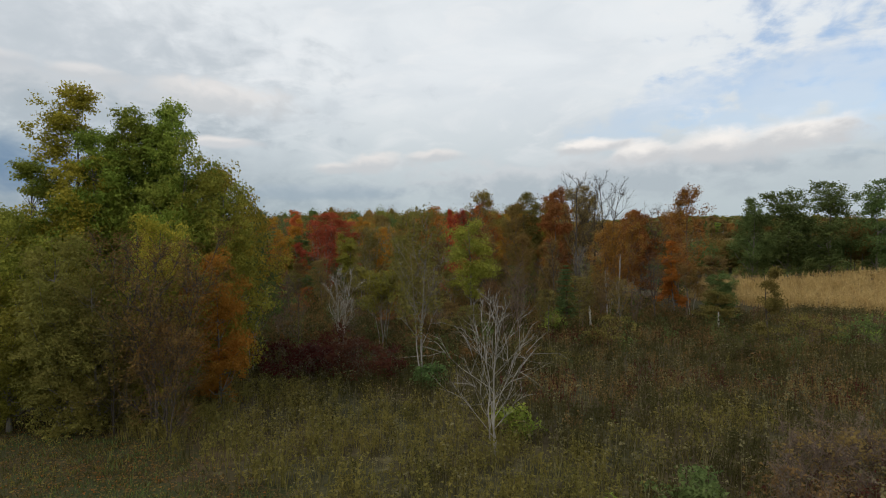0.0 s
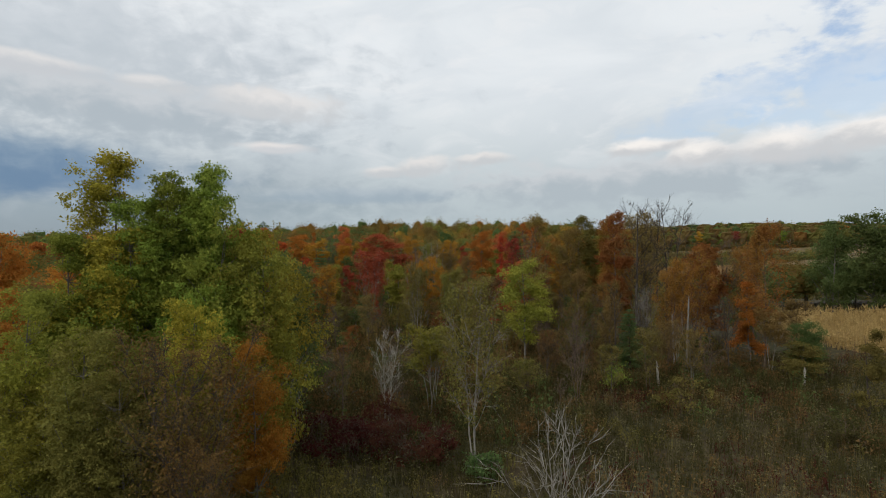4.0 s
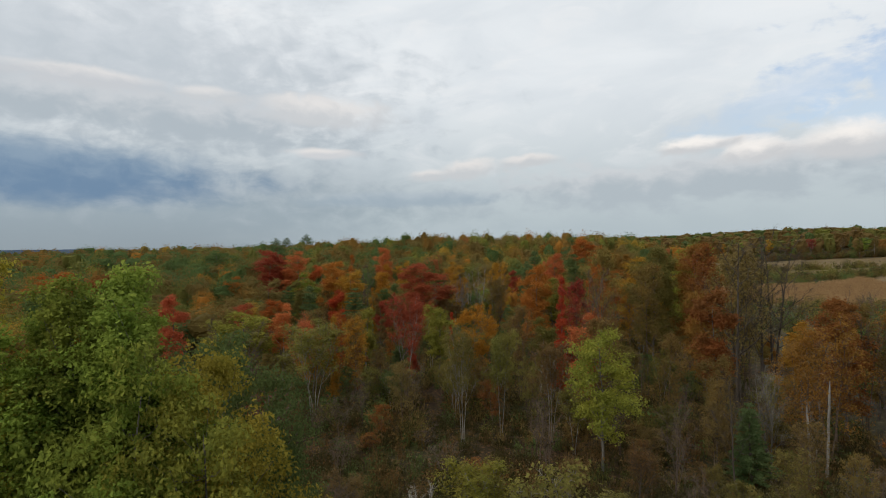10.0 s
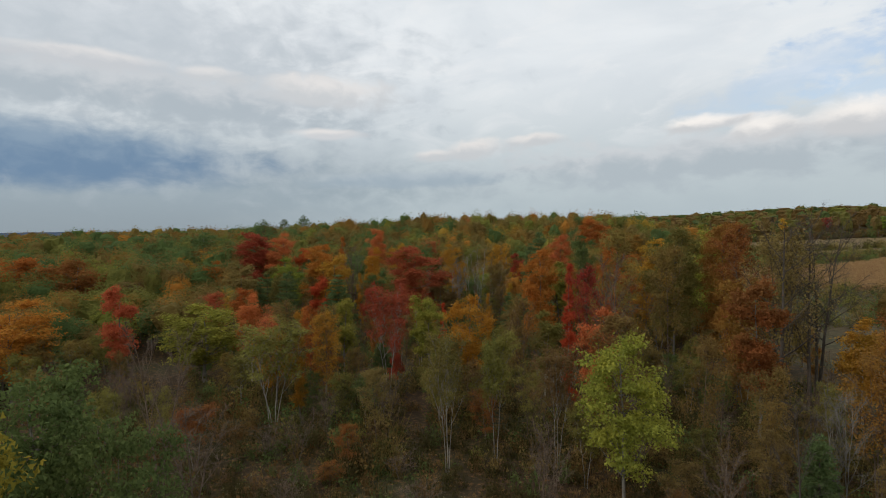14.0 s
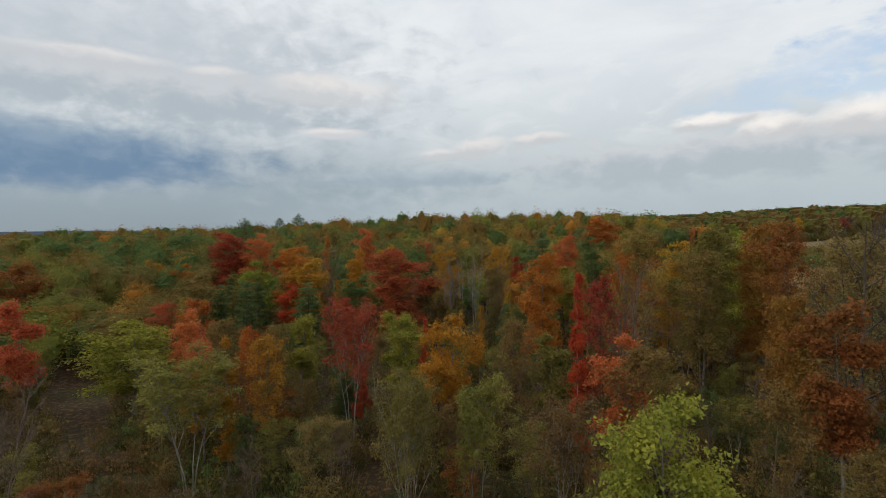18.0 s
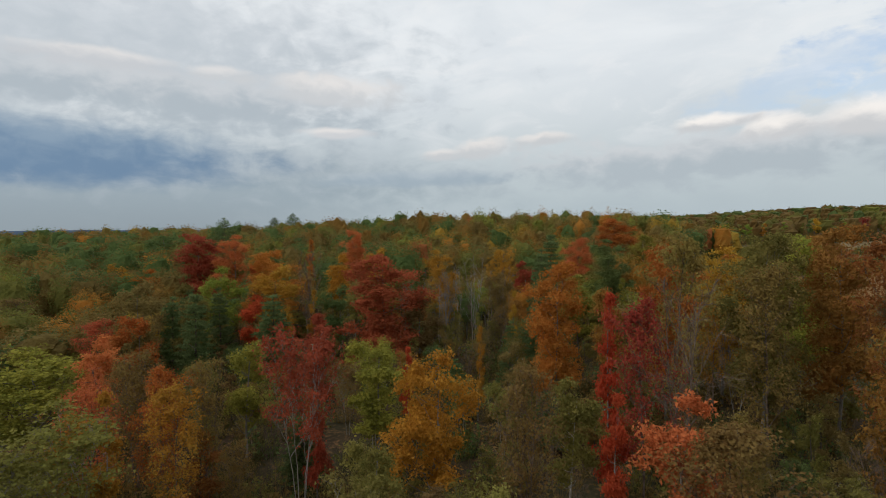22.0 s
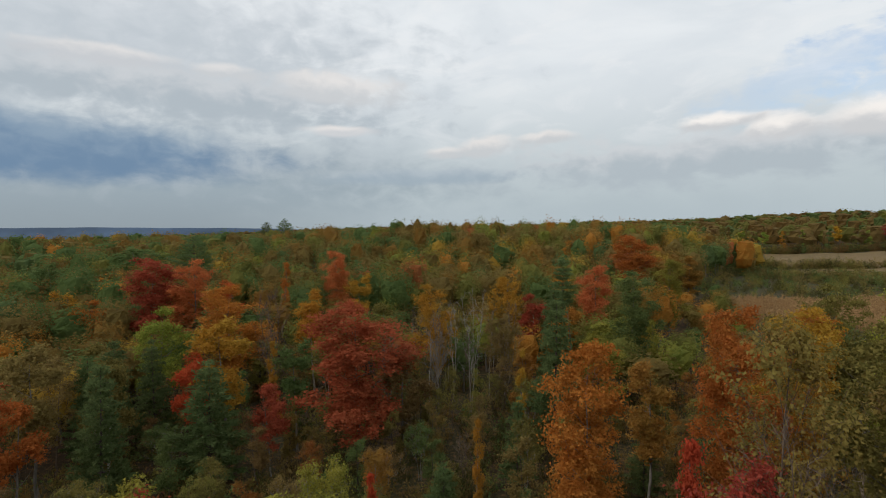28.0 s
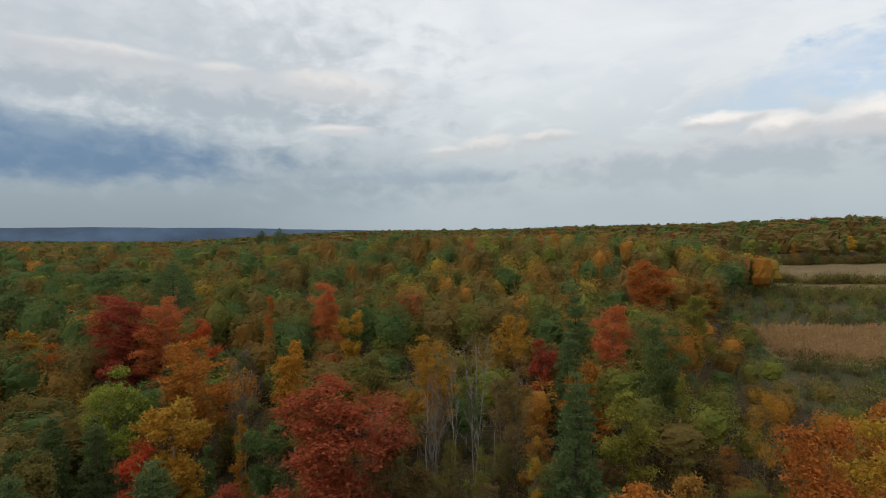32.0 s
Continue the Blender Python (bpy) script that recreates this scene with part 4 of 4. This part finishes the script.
def fill_wood():
    rng = np.random.default_rng(5)
    low = {ring: [plain_clump(rng, *how) for k in range(6)]
           for ring, how in enumerate(((1700, 0.27, 10, 7, 0.20, 0.60), (640, 0.39, 10, 6, 0.16, 0.68), (230, 0.54, 9, 5, 0.10, 0.82), (36, 0.85, 7, 4, 0.06, 0.90), (4, 1.3, 5, 3, 0.1, 0.95)))}
    mats = sorted(set(MIX) | {"pine", "russet", "lime"})
    # leaves of the deep wood, crown by crown of one colour
    sort = {"orange": ((0.38, 0.135, 0.036), (0.33, 0.15, 0.042)), "rust": ((0.24, 0.105, 0.036), (0.20, 0.12, 0.042)), "russet": ((0.12, 0.08, 0.033), (0.175, 0.10, 0.037)),
            "brown": ((0.16, 0.105, 0.047), (0.20, 0.135, 0.055)), "olive": ((0.125, 0.125, 0.04), (0.18, 0.155, 0.05)), "dark_green": ((0.08, 0.115, 0.045), (0.12, 0.15, 0.056)),
            "tan": ((0.22, 0.14, 0.055), (0.19, 0.14, 0.05)), "gold": ((0.33, 0.175, 0.04), (0.30, 0.19, 0.045)), "crimson": ((0.33, 0.085, 0.045), (0.25, 0.085, 0.045)),
            "pine": ((0.08, 0.115, 0.052), (0.125, 0.15, 0.066)), "lime": ((0.15, 0.165, 0.042), (0.22, 0.20, 0.05))}
    wood = [leaf("woodland_" + c, *sort[c], spread=0.2, vary=0.16) for c in mats]
    slot = {c: i for i, c in enumerate(mats)}
    heaps = {"woodland": [], "far_woods": []}
    places, grown = list(standing()), {}
    for x, y, d, r in places:
        e = math.hypot(x + 5, max(0, y - 92))
        c = r.choice(MIX if e > 75 else ["brown", "olive", "olive", "brown", "rust", "tan", "olive", "dark_green"])
        if y > 440 and r.random() < (0.92 if x > 20 else 0.7):
            c = r.choice(["olive", "brown", "dark_green", "olive", "russet", "brown", "olive"])
        if x < -60 and y > 150 and r.random() < 0.75:
            c = r.choice(["dark_green", "russet", "olive", "dark_green", "rust", "russet", "brown", "dark_green"])
        if r.random() < 0.03:
            c = "pine"
        if x > 55 and y < 155:
            c = r.choice(["dark_green", "olive", "dark_green", "russet"])
        h, w = r.triangular(10.5, 18.5, 14.5), r.triangular(6.0, 12.5, 8.5)
        if e < 75:
            h, w = r.uniform(6.0, 9.5), r.uniform(4.0, 6.0)
        elif e < 110:
            h = r.uniform(8.5, 13.0)
        if x > 18 and 160 < y < 245:
            h, w = r.uniform(5.0, 8.5), r.uniform(4.5, 6.5)
        if y < 168 and -68 < x < 36:
            f = r.choice(["stems", "thin", "stems", "thin", "bare", "bare"] if y < 95 else ["thin", "under", "stems", "thin", "thin", "bare", "under"])
            tree("pine" if c == "pine" else f, c, x, y, h * 0.95, w * 0.85)
            continue
        if x > 84 and 440 < y < 472 + 0.1 * (x - 80) and x < 250:
            tree(r.choice(["high", "slim", "stems", "under", "high"]), r.choice(["olive", "dark_green", "brown", "olive", "green", "russet", "brown"]) if r.random() < 0.92 else r.choice(["yellow", "crimson"]), x, y, r.uniform(12, 18), r.uniform(6, 8.5))
            continue
        grown[x, y] = h
        ring = 0 if e < 125 else 1 if e < 230 else 2 if e < 380 else 3 if e < 900 else 4
        co = r.choice(low[ring])
        a, k = r.uniform(0, 6.28), w / 7.6 * (1.0, 1.0, 1.1, 1.5, 2.3)[ring]
        m = np.array([[math.cos(a) * k, -math.sin(a) * k, 0], [math.sin(a) * k, math.cos(a) * k, 0], [0, 0, h / 15.5]])
        heaps["woodland" if d < 460 else "far_woods"].append((co @ m.T + (x, y, float(land(x, y)) - 0.3), slot[c], len(co) // 3))
    for name, heap in heaps.items():
        co = np.vstack([h[0] for h in heap])
        idx = np.concatenate([np.full(h[2], h[1]) for h in heap])
        ob = new(name, tri_mesh(name, co, np.arange(len(co)).reshape(-1, 3), wood, idx))
        tagged(ob, "mixed autumn wood of green, orange, brown and red crowns", "forest", kind="stuff")
    # trunks of the middle distance
    pieces = []
    for x, y, d, r in places:
        if d < 320 and not (y < 168 and -68 < x < 36):
            z = float(land(x, y))
            h = grown.get((x, y), 6.0)
            pieces.append(tube(np.array([[x, y, z - 0.3], [x + r.uniform(-0.4, 0.4), y, z + 0.4 * h], [x, y + r.uniform(-0.5, 0.5), z + 0.75 * h]]), [0.2, 0.14, 0.05], 4))
    tagged(new("woodland_trunks", tri_mesh("woodland_trunks", *join(pieces), [BARK["grey"]], sharp=False)), "grey trunks in the depth of the wood", "trunks", kind="stuff")


fill_wood()

def thicket():
    rng = random.Random(31)
    for k in range(85):
        x, y = rng.uniform(-36, 30), rng.uniform(49, 86)
        if y < 52 + max(0, x) * 0.55 or any((x - a) ** 2 + (y - b) ** 2 < (0.3 * w + 2.0) ** 2 for a, b, w in STOOD):
            continue
        f = rng.choice(["bare", "thin", "bare", "thin"])
        tree(f, rng.choice(["olive", "brown", "brown", "tan", "olive", "rust"]), x, y, rng.uniform(2.5, 5.0) * (1.6 if x > 8 else 1), rng.uniform(3.0, 5.0), "twig" if rng.random() < 0.7 else "grey")


thicket()

# ---- meadow, brush and fields ----


def scatter(name, label, category, count, spot, template, colours, scale=(0.7, 1.3), seed=3, sink=0.03, tint=None):
    """Many small plants of one kind, joined; spot(rng) gives a place or None."""
    rng = np.random.default_rng(seed)
    cos, idx = [], []
    mats = sorted(set(colours))
    forms = [template(np.random.default_rng(seed * 10 + i)) for i in range(6)]
    while len(cos) < count:
        p = spot(rng)
        if p is None:
            continue
        co, tri, part = forms[rng.integers(6)]
        a, k = rng.uniform(0, 6.28), rng.uniform(*scale)
        m = np.array([[math.cos(a), -math.sin(a), 0], [math.sin(a), math.cos(a), 0], [0, 0, rng.uniform(0.8, 1.2)]]) * k
        cos.append(co @ m.T + (p[0], p[1], float(land(p[0], p[1])) - sink))
        c = mats.index(tint(p[0], p[1], rng) if tint else colours[rng.integers(len(colours))])
        idx.append(np.where(part < 0, c, part))
    co, idx = np.vstack(cos), np.concatenate(idx)
    ob = new(name, tri_mesh(name, co, np.arange(len(co)).reshape(-1, 3), [LEAF[c] for c in mats], idx))
    return tagged(ob, label, category, kind="stuff")


def weed_form(rng):
    """A tuft: a few stalks with narrow leaves up their length and a loose plume."""
    n = 6
    a = rng.normal(0, 0.22, (n, 3)) * (1, 1, 0)
    b = a + rng.normal(0, 0.17, (n, 3)) + (0, 0, 1.0)
    co, tri = slivers(rng, a, b, 0.022)
    f = rng.uniform(0.35, 1.0, (30, 1))
    k = rng.integers(0, n, 30)
    p = a[k] * (1 - f) + b[k] * f + rng.normal(0, 0.07, (30, 3))
    lo, _ = flakes(rng, p, rng.normal(0, 0.8, (30, 3)) + (0, 0, 0.7), 0.12, 0.55)
    co = np.vstack([co, lo])
    return co, None, np.full(len(co) // 3, -1)


def seed_form(rng):
    a = rng.normal(0, 0.16, (3, 3)) * (1, 1, 0)
    b = a + rng.normal(0, 0.1, (3, 3)) + (0, 0, 1.15)
    co, tri = slivers(rng, a, b, 0.02)
    p = np.repeat(b, 3, 0) + rng.normal(0, 0.06, (9, 3))
    hi, _ = flakes(rng, p, rng.normal(0, 0.6, (9, 3)) + (0, 0, 1), 0.10)
    co = np.vstack([co, hi])
    return co, None, np.full(len(co) // 3, -1)


def corn_form(rng):
    a = np.zeros((3, 3)) + rng.normal(0, 0.12, (3, 3)) * (1, 1, 0)
    co, _ = slivers(rng, a, a + rng.normal(0, 0.12, (3, 3)) + (0, 0, 2.5), 0.06)
    z = rng.uniform(0.5, 2.1, (7, 1))
    p = np.hstack([rng.normal(0, 0.08, (7, 2)), z])
    d = rng.normal(0, 0.5, (7, 3)) + (0, 0, -0.1)
    lv, _ = slivers(rng, p, p + d, 0.09)
    co = np.vstack([co, lv])
    return co, None, np.full(len(co) // 3, -1)


def meadow_spot(rng):
    y = 9 + 78 * rng.random() ** 1.3
    x = rng.uniform(-28, 74)
    if y > 75 and x < 36:
        return None
    if lawn(x, y):
        return None
    return None if corn_a(x, y) or abs(x) > y * 0.95 + 4 else (x, y)


def tint(x, y, rng):
    """Weeds change in drifts over the meadow."""
    v = noise.noise(Vector((x * 0.09, y * 0.09, 3.0))) + rng.normal(0, 0.22) + 0.65 * float(ease(9, 2, x) * ease(46, 40, y)) - 0.2 * float(ease(8, 16, x))
    return "maroon" if v < -0.62 else "brown" if v < -0.42 else "weed" if v < 0.42 else "olive"


scatter("weeds", "waist-high goldenrod and meadow weeds going brown", "weeds", 10000, meadow_spot, weed_form, ["weed", "olive", "brown", "maroon"], seed=21, tint=tint)
scatter("seed_heads", "pale seed heads standing over the meadow weeds", "weeds", 2600, meadow_spot, seed_form, ["seed"], seed=22)


def litter_form(rng):
    p = rng.normal(0, 0.5, (14, 3)) * (1, 1, 0) + (0, 0, 0.05)
    co, _ = flakes(rng, p, rng.normal(0, 0.35, (14, 3)) + (0, 0, 1), 0.10)
    return co, None, np.full(14, -1)


def grass_form(rng):
    a = rng.normal(0, 0.3, (12, 3)) * (1, 1, 0)
    co, _ = slivers(rng, a, a + rng.normal(0, 0.08, (12, 3)) + (0, 0, 0.22), 0.02)
    return co, None, np.full(12, -1)


def lawn_spot(rng):
    x, y = rng.uniform(-30, -4), rng.uniform(9, 36)
    return (x, y) if lawn(x, y) else None


scatter("fallen_leaves", "brown and orange leaves fallen on the grass", "leaves", 1700, lawn_spot, litter_form, ["rust", "brown", "russet", "russet", "olive"], seed=35)
scatter("grass", "short rough grass below the trees", "grass", 2600, lawn_spot, grass_form, ["weed", "olive", "weed", "dark_green"], seed=36)


def field_spot(test, x0, x1, y0, y1, row):
    """Rows run from side to side, a little wavy."""
    def spot(rng):
        x, k = rng.uniform(x0, x1), rng.integers(0, int((y1 - y0) / row))
        y = y0 + k * row + 1.2 * math.sin(x * 0.05) + rng.normal(0, 0.12)
        return (x, y) if test(x, y) else None
    return spot


scatter("corn_field", "rows of dry standing corn", "crop", 5200, field_spot(corn_a, 47, 120, 58, 124, 1.1), corn_form, ["straw"], (0.8, 1.1), seed=23)
scatter("corn_field", "rows of dry standing corn behind the wood", "crop", 12500, field_spot(corn_b, 43, 150, 225, 330, 1.6), corn_form, ["straw"], (0.85, 1.15), seed=24)


def brush_form(rng):
    lobes = lobes_of(rng, 1.7, 0.1, 1.3, 7, "round")
    co, _ = crown_of(rng, lobes, 64, 0.2)
    a = rng.normal(0, 0.25, (34, 3)) * (1, 1, 0)
    tw, _ = slivers(rng, a, a + rng.normal(0, 0.7, (34, 3)) + (0, 0, 1.7), 0.02)
    co = np.vstack([co, tw])
    return co, None, np.full(len(co) // 3, -1)


def brush_spot(rng):
    x, y = rng.uniform(-50, 34), rng.uniform(47, 100)
    if y < 62 and x > 5 and rng.random() < 0.75:
        return None
    return (x, y) if rng.random() < 1.2 - (y - 47) / 70 else None


scatter("brush", "tangled undergrowth and low bushes below the trees", "brush", 1700, brush_spot, brush_form, ["weed", "brown", "weed", "weed", "dark_green", "brown", "weed", "russet"], (0.5, 1.3), seed=25)


def floor_spot(rng):
    x, y = rng.uniform(-60, 35), rng.uniform(80, 172)
    return (x, y) if abs(x + 6) < 0.85 * (y - 30) and not abs((x + 45) + 1.08 * (y - 92.5)) < 4 else None


scatter("undergrowth", "saplings and undergrowth on the floor of the wood", "brush", 1400, floor_spot, brush_form, ["olive", "russet", "weed", "dark_green", "brown", "weed", "brown"], (0.6, 1.8), seed=27)


def hedge_spot(rng):
    x, y = rng.uniform(33, 190), rng.uniform(160, 332)
    return None if corn_b(x, y) or dry_strip(x, y) or y > 331 else (x, y)


def margin_spot(rng):
    """Low growth round the strips, in uneven drifts."""
    x, y = rng.uniform(72, 230), rng.uniform(318, 384)
    drift = noise.noise(Vector((x * 0.05, y * 0.08, 8.0)))
    return None if dry_strip(x, y) or drift < -0.1 else (x, y)


def foot_spot(rng):
    x = rng.uniform(78, 260)
    return (x, 446 + 0.1 * (x - 80) + rng.uniform(-2, 9))


scatter("hedge_bushes", "low green bushes and rough grass between the fields", "bushes", 1200, hedge_spot, brush_form, ["olive", "weed", "dark_green", "weed", "brown"], (0.8, 2.2), seed=26)
scatter("margin_bushes", "low scrub round the dry grass strips", "bushes", 420, margin_spot, brush_form, ["olive", "weed", "weed", "brown"], (0.3, 0.75), seed=28)
def line_spot(x0, x1, y0, y1):
    """Thick scrub in an uneven line."""
    def spot(rng):
        x, y = rng.uniform(x0, x1), rng.uniform(y0, y1)
        y += 5 * noise.noise(Vector((x * 0.04, 2.0, 1.0)))
        return None if dry_strip(x, y) or corn_b(x, y) else (x, y)
    return spot


scatter("scrub_line", "tall dense scrub between the corn and the dry grass", "bushes", 460, line_spot(50, 230, 318, 348), brush_form, ["olive", "weed", "dark_green", "brown", "olive"], (1.2, 2.5), seed=33)
scatter("scrub_line", "low line of scrub between two strips of dry grass", "bushes", 240, line_spot(78, 240, 373, 381), brush_form, ["olive", "weed", "brown"], (1.8, 2.6), seed=34)
scatter("edge_bushes", "bushes and saplings at the foot of the far wood", "bushes", 420, foot_spot, brush_form, ["olive", "weed", "dark_green", "brown", "russet"], (1.4, 3.2), seed=29)


# ---- bushes and snags of the meadow ----


def bush(name, words, colour, x, y, height, width, leaves=1500, size=0.16, twigs=3, seed=0):
    rng = np.random.default_rng(400 + seed)
    lobes = lobes_of(rng, height, 0.08, width / 2, 26, "round")
    top = new(name)
    top.matrix_basis = pose(x, y, float(land(x, y)) - 0.08, 0, 0, seed * 37)
    for nm, me in (("stemwork", tri_mesh("stemwork", *join(wood_of(rng, lobes, height, 0.1, 4, 0.05, 0.15, twigs)), [BARK["twig"]], sharp=False)), ("crown", tri_mesh("crown", *crown_of(rng, lobes, leaves, size), [LEAF[colour]]))):
        ob = new(nm, me)
        ob.parent = top
        if nm == "stemwork":
            tagged(ob, kind="stuff")
    tagged(top, words, "bush", "bushes of the meadow")


for k, (c, w, x, y, h, wd) in enumerate((
        ("green", "rounded green bush", 13.5, 65, 2.6, 5.0), ("olive", "rounded olive-green bush", 18, 58, 3.0, 7.0), ("weed", "low grey-green bush", 27.5, 49, 2.4, 7.5),
        ("olive", "spreading olive bush", 37, 55, 3.4, 8.0), ("dark_green", "dark green bush", 43, 54, 3.2, 8.0), ("green", "low green bush", 49, 58, 3.0, 8.0),
        ("green", "small fresh green bush", 4.2, 31, 1.6, 2.6), ("dark_green", "low dark green bush", 10, 21, 1.5, 4.0), ("green", "small green bush", 6.2, 19.5, 1.2, 2.0),
        ("dark_green", "small green bush at a trunk's foot", -0.8, 40.5, 1.6, 3.0))):
    bush("bush", w + " standing in the meadow weeds", c, x, y, h, wd, seed=k)
for k, (x, y, h, wd) in enumerate(((15.5, 23.0, 2.6, 6.0), (18.5, 24.5, 2.8, 6.0), (13.5, 20.0, 2.2, 5.0))):
    bush("twiggy_bush", "brown half-bare bush with a few yellow leaves", "brown", x, y, h, wd, 650, 0.12, 26, 20 + k)
for k, (x, y, h, wd) in enumerate(((-10.5, 43.5, 3.0, 6.0), (-7.0, 43.0, 3.2, 6.0), (-13.5, 45.0, 2.8, 5.5), (-4.5, 44.5, 2.4, 4.5), (-9, 47, 3.4, 6))):
    bush("maroon_bush", "dense dark maroon dogwood bush under the trees", "maroon", x, y, h, wd, 1800, 0.16, 14, 30 + k)


def snag(x, y, height, lean):
    """A dead trunk, broken off, bleached."""
    rng = np.random.default_rng(int(x * 10))
    z = np.linspace(0, height, 8)
    path = np.stack([z * lean + rng.normal(0, 0.015, 8), rng.normal(0, 0.015, 8), z], 1)
    rad = 0.14 - 0.035 * z / height
    rad[0], rad[-1] = 0.19, 0.03
    body = tube(path, rad, 8)
    stub = tube(np.array([path[5], path[5] + (0.12, 0.05, 0.1), path[5] + (0.25, 0.1, 0.3)]), [0.04, 0.03, 0.01], 5)
    ob = new("snag", tri_mesh("snag", *join([body, stub]), [BARK["ash" if height > 5 else "pale"]], sharp=False))
    ob.matrix_basis = pose(x, y, float(land(x, y)) - 0.1)
    tagged(ob, "bleached broken dead trunk standing in the meadow", "snag", "snags")


snag(34.7, 68.7, 2.6, 0.02)
snag(17.8, 65.5, 3.3, -0.06)
snag(25.2, 78.4, 9.6, 0.03)
snag(23.4, 77.6, 7.4, -0.04)
